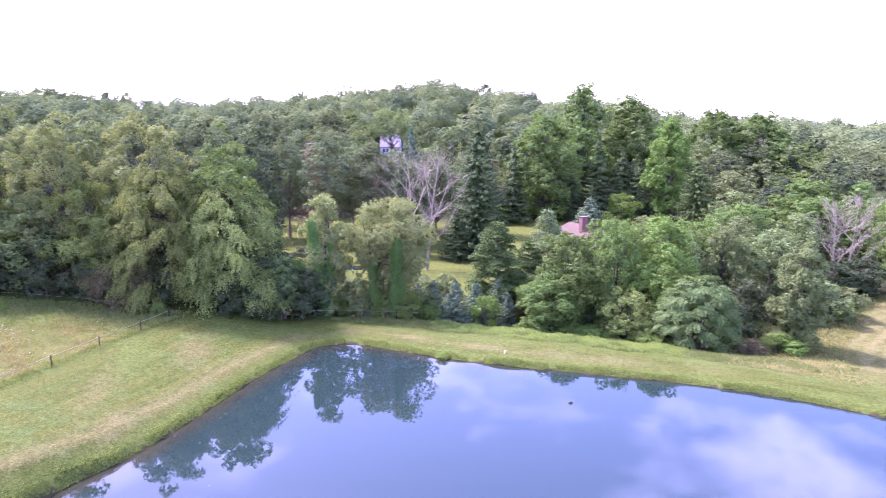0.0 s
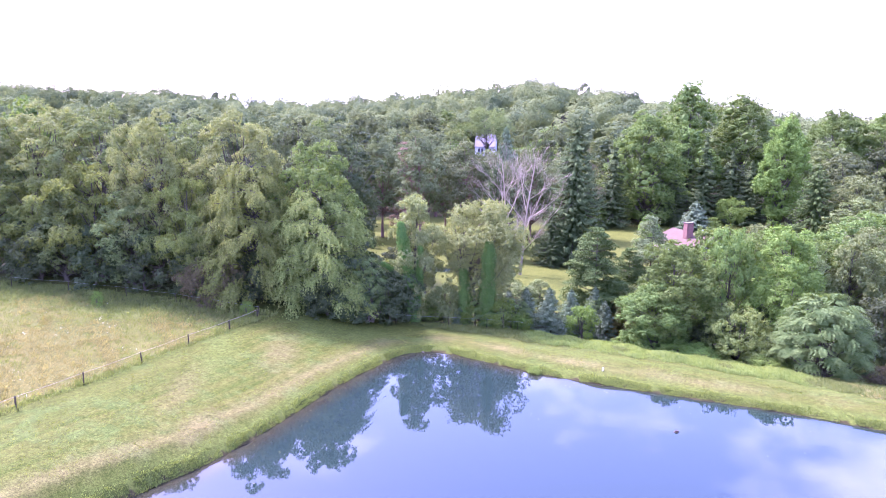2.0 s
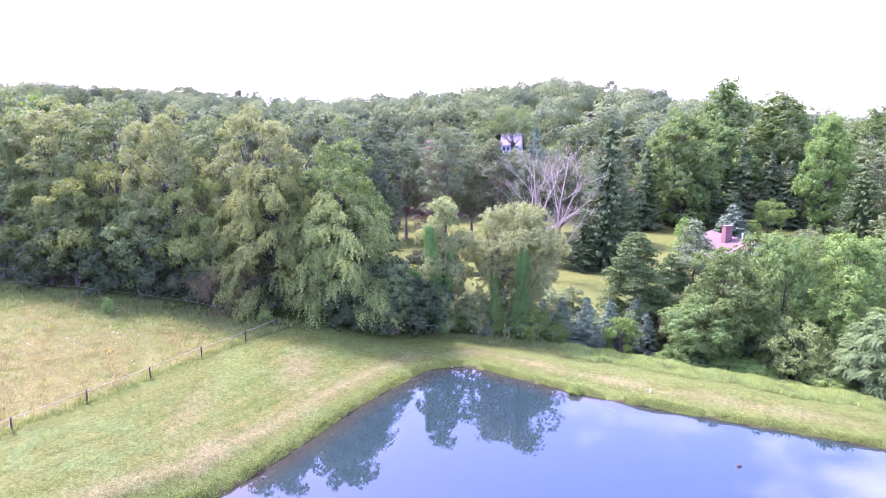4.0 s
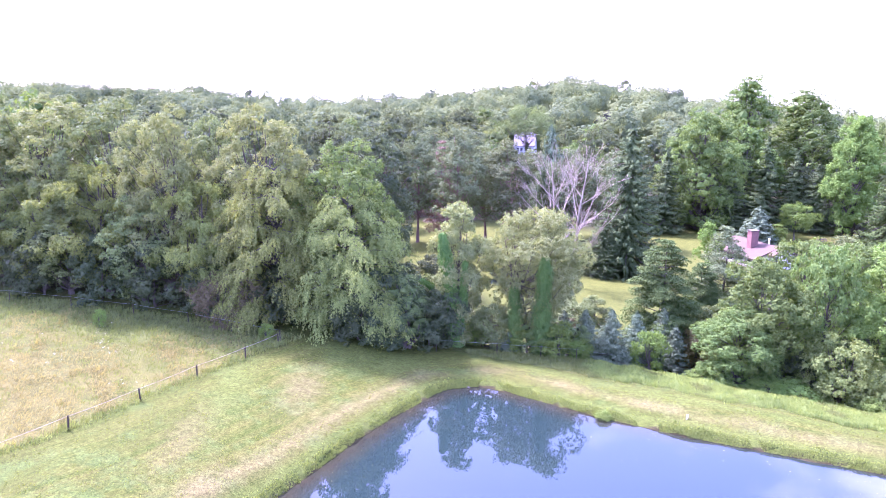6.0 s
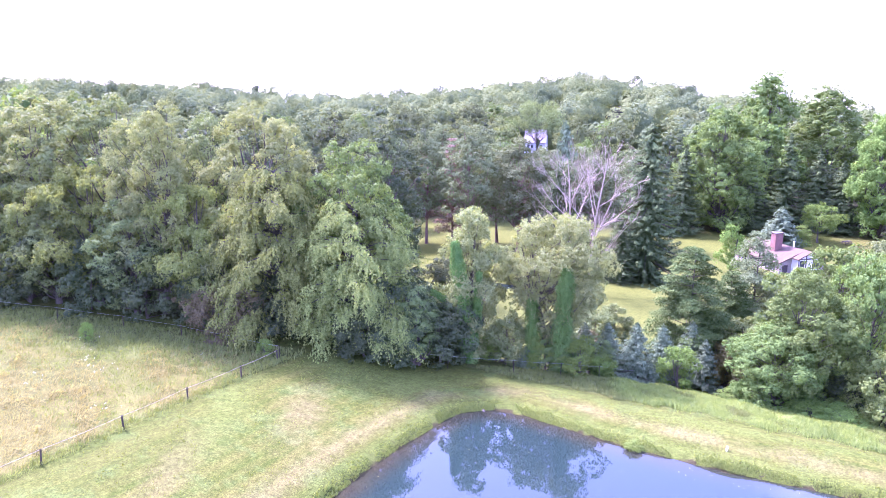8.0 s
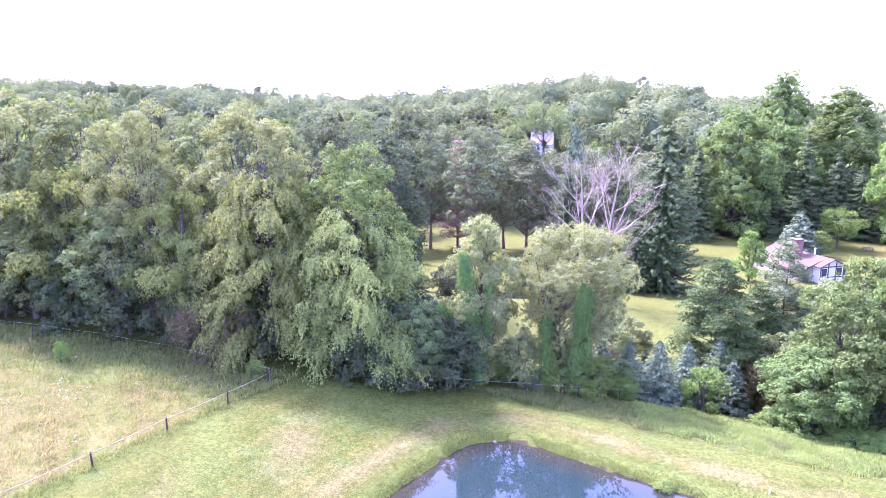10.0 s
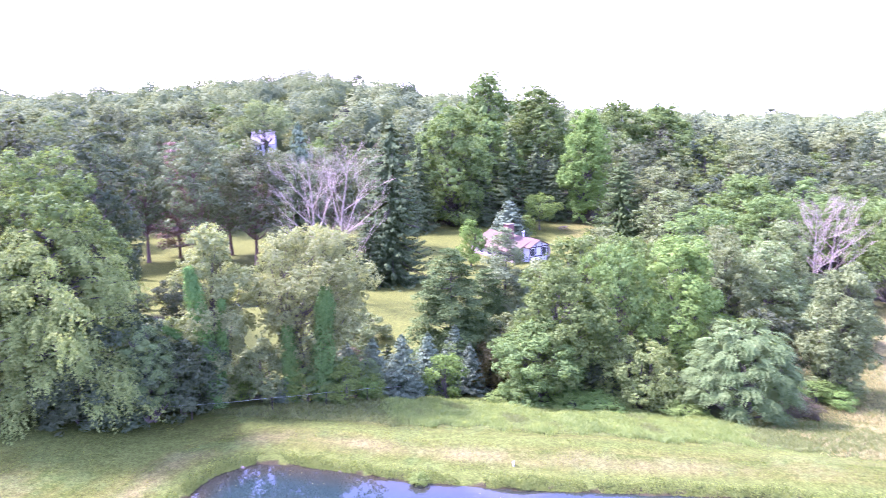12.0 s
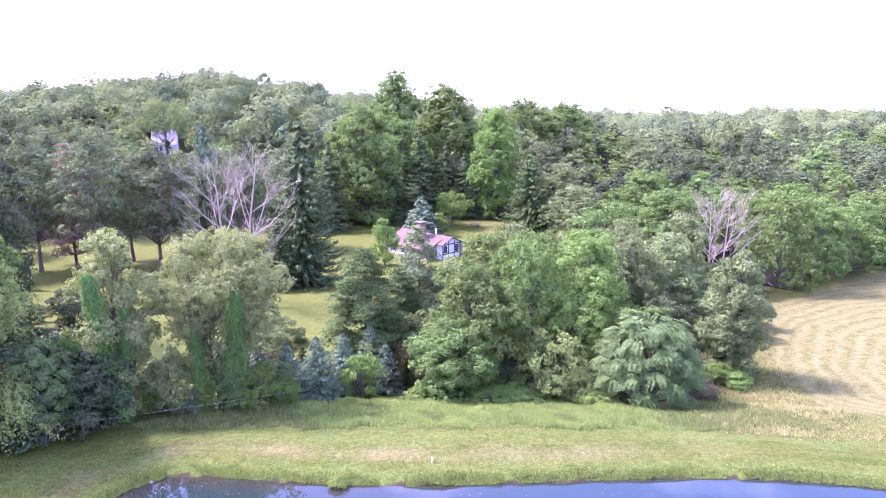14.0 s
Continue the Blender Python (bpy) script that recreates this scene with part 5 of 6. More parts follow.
# ---- far woods ----
def far_woods(name, count, seed, ylo, yhi, mat, label, leaf=0.72, k=720):
    """Crowns of the distant hill, each a heap of rounded lobes; only their upper, near sides can be seen."""
    rg = np.random.default_rng(seed)
    xs = []
    while len(xs) < count:
        y = rg.uniform(ylo ** 1.5, yhi ** 1.5) ** (1 / 1.5)
        x = rg.uniform(-0.98 * y - 10, 1.05 * y)
        if not sightline(x, y) and (seed % 2 or np.sin(x / 17 + y / 23) + np.sin(x / 9 - y / 31) > -0.6):
            xs.append((x, y))
    xs = np.array(xs)
    zs = ground(xs[:, 0], xs[:, 1])
    n = count * k
    r, hh = rg.uniform(5.5, 10.0, count), rg.uniform(14, 20.5, count)
    L = 8
    lob = unit(rg, count * L).reshape(count, L, 3) * np.array([0.56, 0.56, 0.40]) + np.array([0, 0, 0.14])
    pick = rg.integers(0, L, (count, k))
    ctr = np.take_along_axis(lob, pick[..., None], 1)
    d = unit(rg, n).reshape(count, k, 3)
    flip = np.sum(d * ctr, -1) < -0.1
    d[flip] *= -1
    q = ctr + d * 0.46 * rg.uniform(0.85, 1.12, (count, k, 1))
    size = np.stack([r, r, hh * 0.42], 1)
    P = np.stack([xs[:, 0], xs[:, 1], zs + hh * 0.58], 1)[:, None] + q * size[:, None]
    Nn = d + unit(rg, n).reshape(count, k, 3) * 0.3 + np.array([0, 0, 0.3])
    P, Nn, d = P.reshape(-1, 3), Nn.reshape(-1, 3), d.reshape(-1, 3)
    front = (d[:, 1] < 0.3) & (q.reshape(-1, 3)[:, 2] > -0.3)
    P, Nn = P[front], Nn[front]
    n = len(P)
    v, f = kites(P, Nn, unit(rg, n) + np.array([0, 0, -0.3]), leaf * rg.uniform(0.7, 1.3, n), 0.95, 0.06, True)
    nn = np.repeat(Nn * 0.25 + d[front] * 0.6 + np.array([0, 0, 0.35]), 3, 0)
    hc = np.stack([xs[:, 0], xs[:, 1], zs + hh * 0.42], 1)
    hv, hf, hn = hearts(hc, size * np.array([0.70, 0.70, 0.92]), rg)
    return tagged(mesh_object(name, np.concatenate([v, hv]), [f, hf + len(v)], mat, normals=np.concatenate([nn, hn + np.array([0, 0, 0.35])])), label, "forest", kind="stuff")


far_woods("far_woods", 320, 31, 248, 455, M_FAR, "green wooded hill in the distance")
far_woods("far_woods", 320, 32, 248, 455, M_FAR, "grey-green trees of the wooded hill")
far_woods("far_woods", 320, 33, 248, 455, M_FARDARK, "dark trees of the wooded hill")
far_woods("far_woods", 240, 34, 480, 760, M_FARDARK, "hazy far ridge covered with trees", 1.6, 420)


# ---- fences ----
def round_post(h, r, seed):
    bm = bmesh.new()
    bmesh.ops.create_cone(bm, cap_ends=True, segments=9, radius1=r, radius2=r * 0.93, depth=h + 0.3, matrix=Matrix.Translation((0, 0, (h - 0.3) / 2)))
    top = [e for e in bm.edges if all(v.co.z > h * 0.9 for v in e.verts)]
    bmesh.ops.bevel(bm, geom=top, offset=r * 0.25, segments=1, affect="EDGES")
    for v in bm.verts:
        v.co.x += 0.006 * math.sin(seed + v.co.z * 7)
    return bm


def strand(points, r, sag, mat, name, parent, flat=1.0):
    """A wire or tape hung from post to post."""
    rows = []
    for a, b in zip(points[:-1], points[1:]):
        for u in np.linspace(0, 1, 7)[:-1]:
            p = np.array(a) * (1 - u) + np.array(b) * u
            rows.append((p[0], p[1], p[2] - sag * 4 * u * (1 - u), r))
    rows.append((*points[-1], r))
    v, f = tubes([rows], 5)
    c = np.repeat(np.array(rows)[:, :3], 5, 0)
    v = c + (v - c) * np.array([1, 1, flat])
    return mesh_object(name, v, f, mat, parent, True)


def fence(name, pts, h, r, strands, label, lean=2.0):
    root = new(name)
    tagged(root, label, "fence")
    rg = np.random.default_rng(len(pts))
    mesh = None
    tops = []
    for x, y in pts:
        p = part("post", round_post(h, r, x), M_POST, root) if mesh is None else new("post", mesh)
        mesh = p.data
        p.parent = root
        p.matrix_local = pose(x, y, gz(x, y), rg.normal() * lean, rg.normal() * lean, rg.uniform(0, 360))
        tops.append((x, y, gz(x, y)))
    for z, rr, mat, nm, fl in strands:
        strand([(x + 0.0, y - r, g + z) for x, y, g in tops], rr, 0.05, mat, nm, root, fl)
    return root


fence("taped_fence", [(-40.4, 31.6), (-38.9, 36.9), (-37.45, 42.1), (-35.93, 47.21), (-34.4, 52.43), (-33.06, 57.51), (-31.56, 62.29), (-30.5, 66.2)], 1.02, 0.06, [(0.97, 0.011, M_TAPE, "tape", 1.8)], "dark round fence posts with white tape between hay and mown grass")
fence("wire_fence", [(-75, 66.0), (-68, 66.9), (-61, 67.6), (-54, 68.0), (-47, 68.3), (-41, 68.3), (-36, 67.6), (-30.5, 66.6)], 1.25, 0.04, [(1.2, 0.007, M_WIRE, "wire", 1.0)], "thin wire fence on dark posts along the shaded wood")
fence("wire_fence", [(-22.5, 71.2), (-17.6, 72.9), (-12.0, 74.4), (-8.0, 75.8), (-4.7, 77.7), (-1.2, 82.0), (2.7, 84.5), (8.1, 86.1)], 1.25, 0.04, [(1.2, 0.008, M_WIRE, "wire", 1.0)], "thin pale wire fence on dark posts before the young spruces")


# ---- the brick house in the valley ----
def gable_roof(bm, x0, x1, y0, y1, eave, ridge, over=0.45, thick=0.16, along="x"):
    """Two slopes with thickness; the ridge runs along x or y."""
    if along == "x":
        ym = (y0 + y1) / 2
        k = (ridge - eave) / (ym - y0)
        for ya, yb in ((y0 - over, ym), (y1 + over, ym)):
            za = eave - k * over
            vs = [bm.verts.new(p) for p in ((x0 - over, ya, za), (x1 + over, ya, za), (x1 + over, yb, ridge), (x0 - over, yb, ridge), (x0 - over, ya, za + thick), (x1 + over, ya, za + thick), (x1 + over, yb, ridge + thick), (x0 - over, yb, ridge + thick))]
            for q in ((0, 1, 2, 3), (4, 5, 6, 7), (0, 1, 5, 4), (1, 2, 6, 5), (2, 3, 7, 6), (3, 0, 4, 7)):
                bm.faces.new([vs[i] for i in q])
    else:
        xm = (x0 + x1) / 2
        k = (ridge - eave) / (xm - x0)
        for xa, xb in ((x0 - over, xm), (x1 + over, xm)):
            za = eave - k * over
            vs = [bm.verts.new(p) for p in ((xa, y0 - over, za), (xa, y1, za), (xb, y1, ridge), (xb, y0 - over, ridge), (xa, y0 - over, za + thick), (xa, y1, za + thick), (xb, y1, ridge + thick), (xb, y0 - over, ridge + thick))]
            for q in ((0, 1, 2, 3), (4, 5, 6, 7), (0, 1, 5, 4), (1, 2, 6, 5), (2, 3, 7, 6), (3, 0, 4, 7)):
                bm.faces.new([vs[i] for i in q])
    bmesh.ops.recalc_face_normals(bm, faces=bm.faces)
    return bm


def gable_wall(bm, x0, x1, y0, y1, z0, eave, ridge, along="x"):
    """A block of walls with gable ends."""
    if along == "x":
        ym = (y0 + y1) / 2
        prof = [(y0, z0), (y1, z0), (y1, eave), (ym, ridge), (y0, eave)]
        ends = [[bm.verts.new((x, a, b)) for a, b in prof] for x in (x0, x1)]
    else:
        xm = (x0 + x1) / 2
        prof = [(x0, z0), (x1, z0), (x1, eave), (xm, ridge), (x0, eave)]
        ends = [[bm.verts.new((a, y, b)) for a, b in prof] for y in (y0, y1)]
    bm.faces.new(ends[0])
    bm.faces.new(ends[1][::-1])
    for i in range(5):
        j = (i + 1) % 5
        bm.faces.new((ends[0][i], ends[0][j], ends[1][j], ends[1][i]))
    bmesh.ops.recalc_face_normals(bm, faces=bm.faces)
    return bm


def beam(parent, x0, x1, y0, y1, z0, z1, mat, name="beam", bevel=0.015):
    return part(name, box_bm(bmesh.new(), x0, x1, y0, y1, z0, z1, bevel), mat, parent)


house = tagged(new("brick_house"), "low house with red shingle roof, brick chimney and half-timbered gable", "house")
house.matrix_world = pose(27.4, 144.0, 0, 0, 0, 30)
HZ = -6.4
part("wall", gable_wall(bmesh.new(), -4.7, 4.7, 1.3, 13.0, HZ, -3.8, -2.05, "y"), M_STUCCO, house)
part("roof", gable_roof(bmesh.new(), -4.7, 4.7, 1.3, 13.0, -3.8, -2.05, 0.45, 0.16, "y"), M_ROOF, house, "weathered red shingle roof")
chim = part("chimney", box_bm(bmesh.new(), -2.6, -1.1, 5.1, 6.3, -3.6, 0.3, 0.03), M_BRICK, house, "broad red brick chimney")
part("cap", box_bm(bmesh.new(), -2.7, -1.0, 5.0, 6.4, 0.3, 0.45, 0.03), M_STONE, chim)
bm = bmesh.new()
bmesh.ops.create_cone(bm, cap_ends=True, segments=10, radius1=0.13, radius2=0.13, depth=1.2, matrix=Matrix.Translation((0.7, 4.4, -1.75)))
bmesh.ops.create_cone(bm, cap_ends=True, segments=10, radius1=0.22, radius2=0.1, depth=0.18, matrix=Matrix.Translation((0.7, 4.4, -1.1)))
part("vent_pipe", bm, M_METAL, house)
part("gable", gable_wall(bmesh.new(), -2.2, 2.4, -0.2, 1.6, HZ, -3.0, -2.0, "y"), M_WHITE, house, "white half-timbered gable end")
part("gable_roof", gable_roof(bmesh.new(), -2.2, 2.4, -0.2, 2.4, -3.0, -2.0, 0.4, 0.16, "y"), M_ROOF, house)
for xx, zt in ((-2.2, -3.05), (-0.75, -2.45), (0.75, -2.45), (2.24, -3.05)):
    beam(house, xx, xx + 0.16, -0.30, -0.18, HZ, zt, M_BEAM)
for zz in (-3.2, -4.9):
    beam(house, -2.2, 2.4, -0.32, -0.20, zz, zz + 0.17, M_BEAM)
for xx in (-1.9, 1.05):
    w = beam(house, xx, xx + 0.95, -0.26, -0.17, -4.65, -3.35, M_GLASS, "window")
    beam(w, xx - 0.06, xx + 1.01, -0.29, -0.20, -4.72, -4.65, M_WHITE, "sill")
for yy in (2.4, 4.4, 7.2, 9.6):
    w = beam(house, -4.76, -4.66, yy, yy + 1.1, -5.3, -4.3, M_GLASS, "window")
    beam(w, -4.80, -4.68, yy - 0.07, yy + 1.17, -5.38, -5.3, M_WHITE, "sill")
beam(house, -4.0, -3.0, 1.21, 1.33, HZ, -4.35, M_BEAM, "door")
beam(house, 3.2, 4.2, 1.24, 1.34, -5.2, -4.1, M_GLASS, "window")
beam(house, -0.12, 0.14, -0.40, -0.30, -2.62, -2.38, M_WHITE, "gable_lamp")

# ---- the white house on the slope ----
white_house = tagged(new("white_house"), "tall white house with grey roof half hidden by trees", "house")
WZ = gz(-33, 255) - 0.4
part("wall", gable_wall(bmesh.new(), -37.2, -30.2, 255, 263, WZ, 8.2, 12.4), M_WHITE, white_house)
part("roof", gable_roof(bmesh.new(), -37.2, -30.2, 255, 263, 8.2, 12.4, 0.25), M_GREYROOF, white_house, "light grey shingle roof")
for zz in (6.3, 3.6):
    for xx in (-36.2, -34.9, -32.0):
        w = beam(white_house, xx, xx + 0.75, 254.93, 255.05, zz, zz + 1.2, M_GLASS, "window")
        beam(w, xx + 0.35, xx + 0.40, 254.9, 254.97, zz, zz + 1.2, M_WHITE, "bar")
        beam(w, xx - 0.08, xx + 0.83, 254.88, 254.98, zz - 0.09, zz, M_WHITE, "sill")
beam(white_house, -37.25, -30.15, 254.9, 255.0, 5.3, 5.5, M_WHITE, "trim")
# the tree that stands before the white house, its crown over the roof
put_tree("shade_tree", broad_tree(23.0, 8.0, 120, 34, 9000, 0.40, 0.56, 0.1, 0.75, -0.2, 1, 0.32), M_BARK, M_OLIVE, -31.6, 246.0, "tall tree whose bare trunk stands before the white house",
         extra=[("ivy", ivy_on([[(0, 0, 3, .7), (0, 0, 9, .5), (0.2, 0, 11, .2)]], 8, 0.5, 25), M_SPRUCE)])
put_tree("round_tree", broad_tree(12.0, 6.0, 122, 26, 5000, 0.42, 0.05, 0.0, 0.85, 0, 1, 0.33), M_BARK, M_BRIGHT, -17.5, 236.0, "round bright green tree beside the white house")


# ---- grass, weeds and brush ----
def tufts(name, pts, size, spread, mat, label, blades=5, seed=0, up=1.0, width=0.22, category="grass"):
    """Clumps of blades on the ground, as one body of grass."""
    rg = np.random.default_rng(seed)
    pts = np.asarray(pts, float)
    z = ground(pts[:, 0], pts[:, 1])
    c = np.repeat(np.column_stack([pts, z]), blades, 0)
    n = len(c)
    a = rg.uniform(0, 2 * np.pi, n)
    lean = np.column_stack([np.cos(a), np.sin(a), np.zeros(n)])
    L = np.asarray(size).repeat(blades) if np.ndim(size) else np.full(n, float(size))
    L = L * rg.uniform(0.6, 1.3, n)
    t = lean * rg.uniform(0.2, 0.9, (n, 1)) + np.array([0, 0, up])
    t /= np.linalg.norm(t, axis=1)[:, None]
    c = c + lean * spread * rg.uniform(0, 1, (n, 1)) + t * (L * 0.42)[:, None]
    nn = lean * 0.8 + np.array([0, -0.35, 0.5]) + rg.normal(size=(n, 3)) * 0.3
    v, f = kites(c, nn, t, L, width, 0.08)
    return tagged(mesh_object(name, v, f, mat, normals=np.repeat(nn * 0.15 + np.array([0, 0, 1.0]), 4, 0)), label, category, kind="stuff")


rg = np.random.default_rng(77)


def scatter(n, x0, x1, y0, y1, keep):
    p = np.column_stack([rg.uniform(x0, x1, n), rg.uniform(y0, y1, n)])
    return p[keep(p[:, 0], p[:, 1])]


# the green fringe on the pond's bank
i_ = rg.integers(0, len(LOOP), 44000)
u_ = rg.random((44000, 1))
q_ = LOOP[i_] * (1 - u_) + np.roll(LOOP, -1, 0)[i_] * u_ + rg.normal(size=(44000, 2)) * 0.36
q_ = q_[(q_[:, 1] > 30) & (from_shore(q_[:, 0], q_[:, 1]) > 0.05)]
thick_ = wobble(q_[:, 0], q_[:, 1], 1.3, 3.0) + 0.7 * wobble(q_[:, 0], q_[:, 1], 0.45, 1.0)
tufts("bank_grass", q_[thick_ > -0.9], 0.11 + 0.07 * np.clip(thick_[thick_ > -0.9], 0, 1.5), 0.10, M_BANK, "lush green grass overhanging the pond's bank", 3, 1, 0.8, 0.4)
# tall weeds between the mown strip and the thicket
w_ = scatter(66000, -20, 33, 58, 82, lambda x, y: (y - (63.2 - 0.27 * x) > 6.3 + 0.35 * np.sin(x * 0.7) + 0.5 * rg.random(len(x)) + 0.4 * np.sin(x * 2.3)) & (y < tree_line(x) + 1.0))
k_ = wobble(w_[:, 0], w_[:, 1], 1.6, 0.5) + 0.5 * np.sin(w_[:, 0] * 1.9)
lush = (w_[:, 0] > -4 + 3 * rg.random(len(w_))) & (k_ > -1.0) & (w_[:, 0] < 23)
tufts("tall_weeds", w_[lush], 0.34 + 0.18 * np.clip(k_[lush], -0.6, 1.3), 0.45, M_WEED, "tall bright green weeds between mown strip and thicket", 6, 2, 2.8, 0.10, "weeds")
tufts("rough_grass", w_[~lush][::2], 0.36, 0.25, M_GRASS, "rough uncut grass along the fence", 5, 3, 1.2, 0.11)
# the hay field by the fence
def matted(x, y):
    """Where the hay lies dry and matted (over 0) and where it has greened up again."""
    return wobble(x, y, 2.2, 0.3) + 0.6 * wobble(x, y, 0.8, 1.9) + 0.6 * wobble(x, y, 5.0, 1.1) - (y - 50) / 22


h_ = scatter(19000, -75, -30, 30, 67, lambda x, y: (fence_side(x, y) > 0.3) & (matted(x, y) > -0.45))
tufts("dry_grass", h_, 0.30 + 0.22 * np.clip(wobble(h_[:, 0], h_[:, 1], 0.55, 0.4) + 0.6 * wobble(h_[:, 0], h_[:, 1], 1.6, 2.0), 0, 1.4), 0.40, M_DRY, "dry yellow tufts of the hay field", 5, 4, 0.5, 0.09)
h2_ = scatter(13000, -75, -30, 30, 67, lambda x, y: (fence_side(x, y) > 0.3) & (matted(x, y) < -0.1))
tufts("green_tufts", h2_, 0.26, 0.35, M_MOWN, "green tufts growing through the dry hay field", 5, 5, 0.9, 0.12)
f_ = scatter(9000, -42, -29, 30, 67, lambda x, y: np.abs(fence_side(x, y) - 0.25) < 0.55)
tufts("fence_grass", f_, 0.36, 0.25, M_BANK, "long pale grass left standing under the fence", 6, 6, 0.9, 0.09)
s_ = scatter(16000, -76, -20, 60, 76, lambda x, y: (y > tree_line(x) - 7.5 + 5.5 * rg.random(len(x)) ** 0.7 + 0.8 * np.sin(x)) & (y < tree_line(x) + 1.5) & (fence_side(x, y) > -0.5))
tufts("shaded_grass", s_, 0.42, 0.3, M_GRASS, "uncut green grass in the shade of the wood", 5, 7, 1.1, 0.12)
w2_ = scatter(1500, -75, -31, 36, 66, lambda x, y: (fence_side(x, y) > 0.6) & (wobble(x, y, 1.7, 0.9) + 0.6 * wobble(x, y, 4.1, 0.3) > 0.75))
tufts("wild_flowers", w2_, 0.13, 0.35, M_FLOWER, "scattered small white wild flowers in the hay field", 2, 12, 0.3, 0.8, "flowers")
# the corner of dry grass by the cut hay
d1_ = scatter(16000, 25, 66, 54, 104, lambda x, y: (from_shore(x, y) > 4.6 + 0.4 * np.sin(x * 2)) & ((y < tree_line(x) + 1) | (x > 39.5)) & (x < hay_edge(y) + 0.8 * np.sin(y * 0.9)) & (rg.random(len(x)) < 0.7))
tufts("dry_grass", d1_, 0.34, 0.3, M_DRY, "tall dry grass between thicket and cut hay", 5, 8, 0.6, 0.13)
d2_ = scatter(10000, 26, 56, 52, 94, lambda x, y: (from_shore(x, y) > 5.4 + 0.6 * np.sin(x)) & ((y < tree_line(x) + 1) | (x > 39.5)) & (x < hay_edge(y) - 1.5 + 1.2 * np.sin(y * 0.7)) & (wobble(x, y, 2.1, 0.6) + rg.random(len(x)) > 0.5))
tufts("tall_grass", d2_, 0.40, 0.3, M_STRAW, "tall straw-coloured dry grass beside the cut hay", 5, 13, 1.2, 0.09)
g1_ = scatter(5500, 25, 66, 54, 104, lambda x, y: (from_shore(x, y) > 4.8) & ((y < tree_line(x) + 1) | (x > 39.5)) & (x < hay_edge(y)) & (wobble(x, y, 2.5, 1.1) > 0.2))
tufts("green_tufts", g1_, 0.42, 0.3, M_GRASS, "green tufts among tall dry grass", 5, 9, 1.1, 0.18)
# short tufts that the mower leaves
m_ = scatter(26000, -38, 45, 32, 76, lambda x, y: (from_shore(x, y) > 0.6) & (fence_side(x, y) < -0.3) & (y < tree_line(x)) & (y - (63.2 - 0.27 * x) < 7) & ((x < 26) | (from_shore(x, y) < 5)) & (wobble(x, y, 1.1, 0.2) + 0.7 * wobble(x, y, 3.7, 2.2) > -0.1))
tufts("mown_grass", m_, 0.11, 0.2, M_MOWN, "short uneven tufts of the mown grass", 2, 10, 0.6, 0.4)

# ---- small things by the water ----
put_tree("water_weed", broad_tree(0.5, 0.45, 131, 9, 700, 0.11, 0.02, 0, 0.7, 0, 3, 0.45), M_BARK, M_WEED, -1.75, 63.05, "leafy green weed clump leaning over the water", category="weeds")
pipe = tagged(new("white_standpipe"), "short white standpipe leaning on the bank", "pipe")
pipe.matrix_world = pose(4.25, 63.25, gz(4.25, 63.25), -6, 10, 20) @ Matrix.Diagonal((0.52, 0.52, 0.66, 1))
bm = bmesh.new()
bmesh.ops.create_cone(bm, cap_ends=True, segments=14, radius1=0.10, radius2=0.10, depth=0.42, matrix=Matrix.Translation((0, 0, 0.15)))
part("tube", bm, M_WHITE, pipe)
bm = bmesh.new()
bmesh.ops.create_cone(bm, cap_ends=True, segments=14, radius1=0.125, radius2=0.11, depth=0.10, matrix=Matrix.Translation((0, 0, 0.39)))
part("cap", bm, M_METAL, pipe)
flt = tagged(new("float"), "small dark float lying on the water", "float")
flt.matrix_world = pose(9.5, 53.4, 0.0, 0, 0, 20)
bm = bmesh.new()
bmesh.ops.create_icosphere(bm, subdivisions=2, radius=0.2, matrix=Matrix.Diagonal((1.2, 0.7, 0.4, 1)))
part("body", bm, M_POST, flt)
bm = bmesh.new()
bmesh.ops.create_cone(bm, cap_ends=True, segments=12, radius1=0.13, radius2=0.11, depth=0.05, matrix=Matrix.Translation((0.02, 0, 0.09)) @ Matrix.Diagonal((1.2, 0.7, 1, 1)))
part("cap", bm, M_POST, flt)
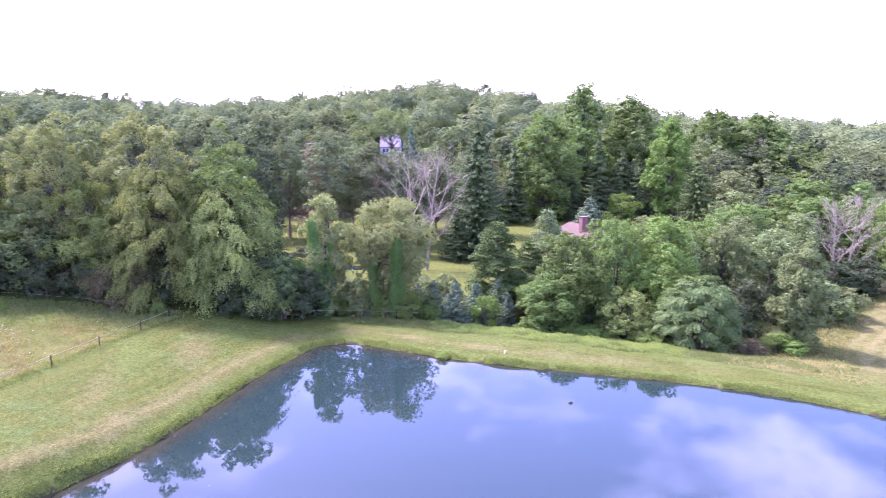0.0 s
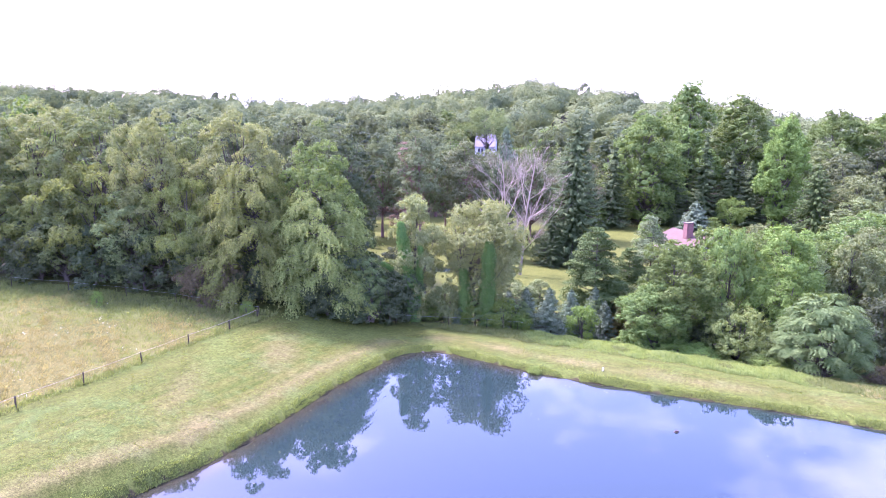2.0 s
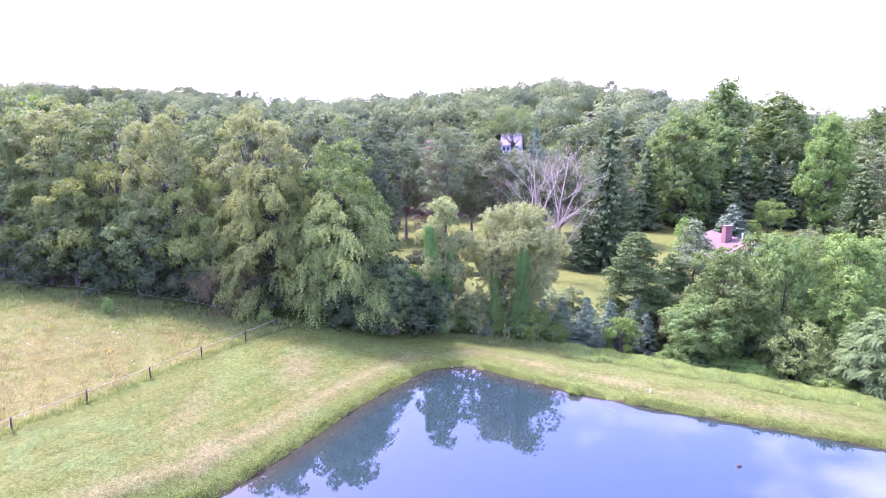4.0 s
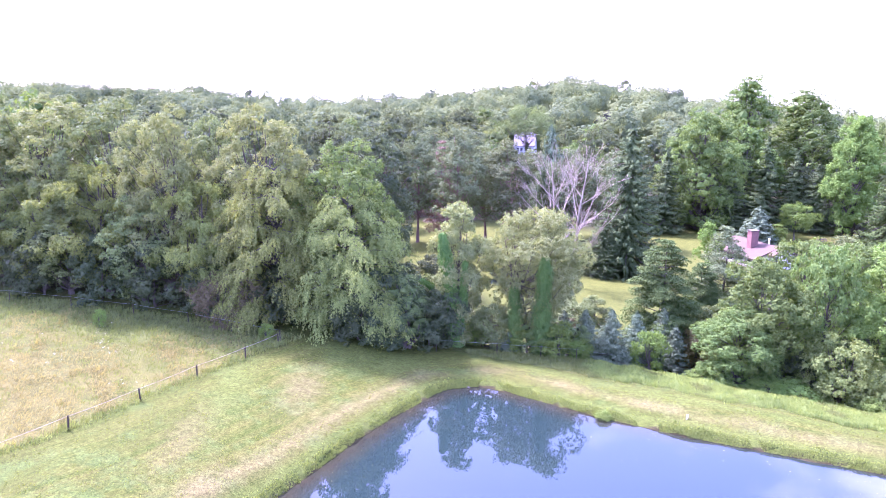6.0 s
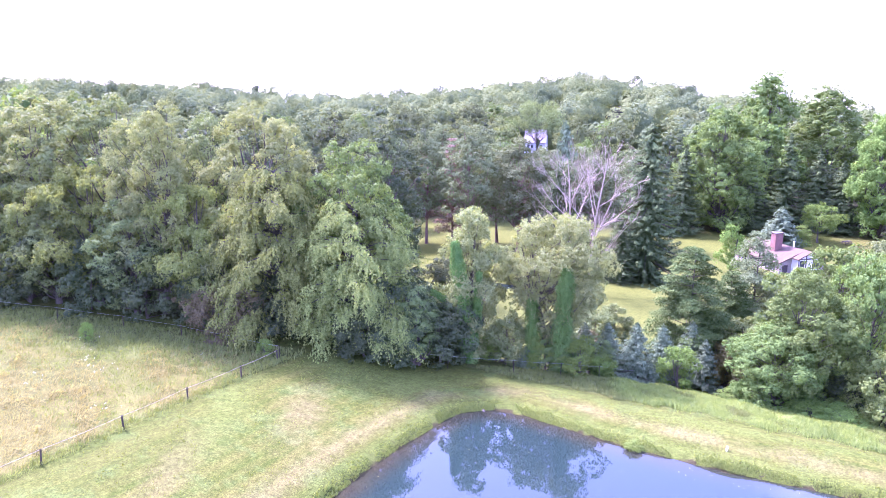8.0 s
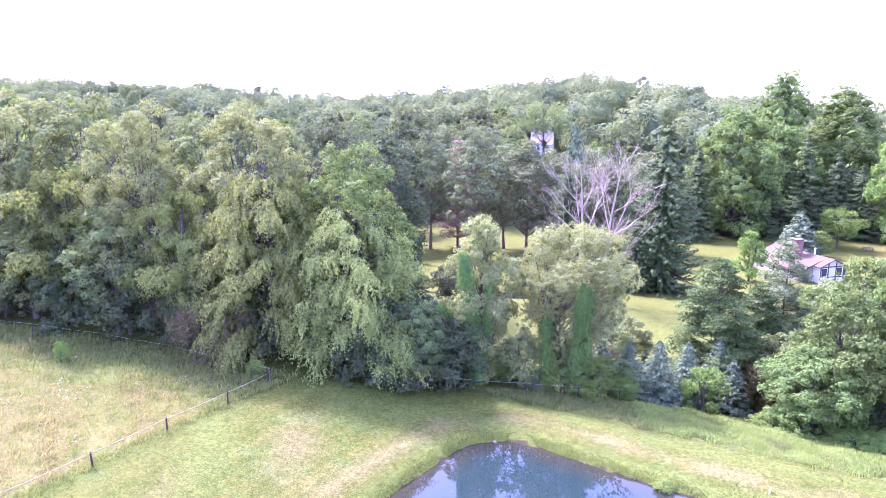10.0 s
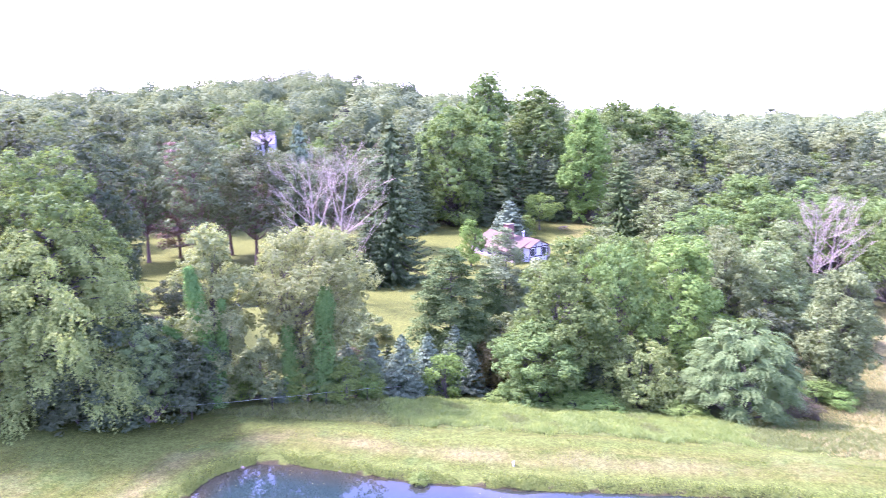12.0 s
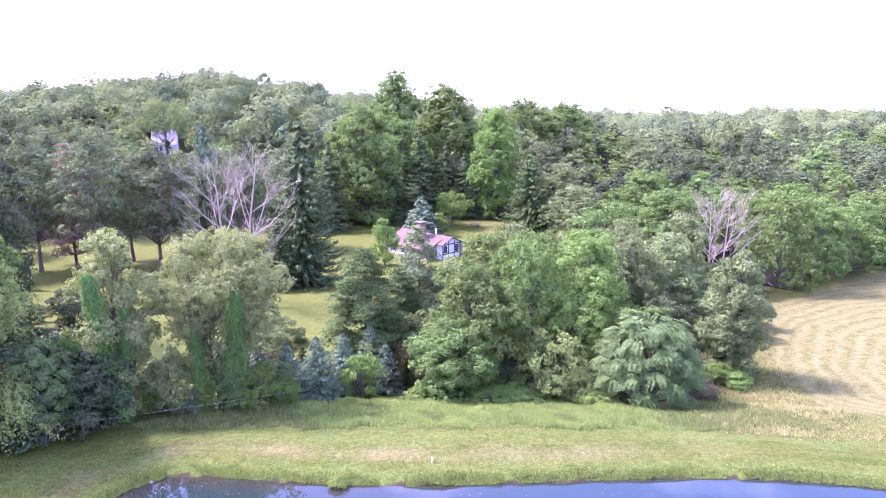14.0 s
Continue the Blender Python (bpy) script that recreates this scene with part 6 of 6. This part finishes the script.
# bits of leaf and seed that lie on the water along the bank
n_ = 150
i_ = rg.integers(0, len(LOOP), n_ * 5)
q_ = LOOP[i_] + rg.normal(size=(n_ * 5, 2)) * 4.0
q_ = q_[(from_shore(q_[:, 0], q_[:, 1]) < -0.6) & (q_[:, 1] > 34) & (q_[:, 0] < 20)][:n_]
k_ = len(q_)
v_, f_ = kites(np.column_stack([q_, np.full(k_, 0.012)]), np.tile((0.0, 0.0, 1.0), (k_, 1)), np.column_stack([rg.normal(size=(k_, 2)), np.zeros(k_)]), rg.uniform(0.05, 0.13, k_), 0.5, 0.03)
tagged(mesh_object("floating_leaves", v_, f_, M_DRY), "small pale leaves floating on the pond near its bank", "leaves", kind="stuff")


def stone(seed, size):
    rg2 = np.random.default_rng(seed)
    b = bmesh.new()
    bmesh.ops.create_icosphere(b, subdivisions=2, radius=1.0)
    for v in b.verts:
        v.co *= 1 + 0.22 * noise.noise(v.co * 1.4 + Vector((seed, 0, 0)))
    bmesh.ops.scale(b, vec=(size, size * rg2.uniform(0.6, 0.9), size * rg2.uniform(0.4, 0.6)), verts=b.verts)
    return b


stones = []
for k in range(5):
    me = bpy.data.meshes.new("stone")
    b = stone(k + 3, 0.14 + 0.03 * k)
    b.to_mesh(me)
    b.free()
    me.materials.append(M_STONE)
    stones.append(me)
for k in range(26):
    i = rg.integers(0, 9 * 8) + 8
    p = LOOP[i % len(LOOP)] * 1.0 + rg.normal(size=2) * 0.22
    ob = new("shore_stone", stones[k % 5])
    ob.matrix_world = pose(p[0], p[1], gz(p[0], p[1]) - 0.03, 0, 0, rg.uniform(0, 360)) @ Matrix.Scale(rg.uniform(0.35, 0.8), 4)
    tagged(ob, "rounded brown stone at the water's edge", "stone", "stones along the shore")

# ---- picnic table on the far lawn ----
table = tagged(new("picnic_table"), "weathered grey picnic table on the lawn", "table")
TX, TY = 41.0, 172.5
table.matrix_world = pose(TX, TY, gz(TX, TY), 0, 0, 25)
for yy in (-0.3, -0.1, 0.1, 0.3):
    beam(table, -0.95, 0.95, yy - 0.085, yy + 0.085, 0.70, 0.75, M_STONE, "board", 0.006)
for yy in (-0.75, 0.75):
    beam(table, -0.95, 0.95, yy - 0.13, yy + 0.13, 0.42, 0.46, M_STONE, "bench", 0.006)
for xx in (-0.7, 0.7):
    beam(table, xx - 0.04, xx + 0.04, -0.8, 0.8, 0.34, 0.42, M_STONE, "brace", 0.006)
    for yy in (-0.45, 0.45):
        beam(table, xx - 0.045, xx + 0.045, yy - 0.05, yy + 0.05, 0.0, 0.70, M_STONE, "leg", 0.006)
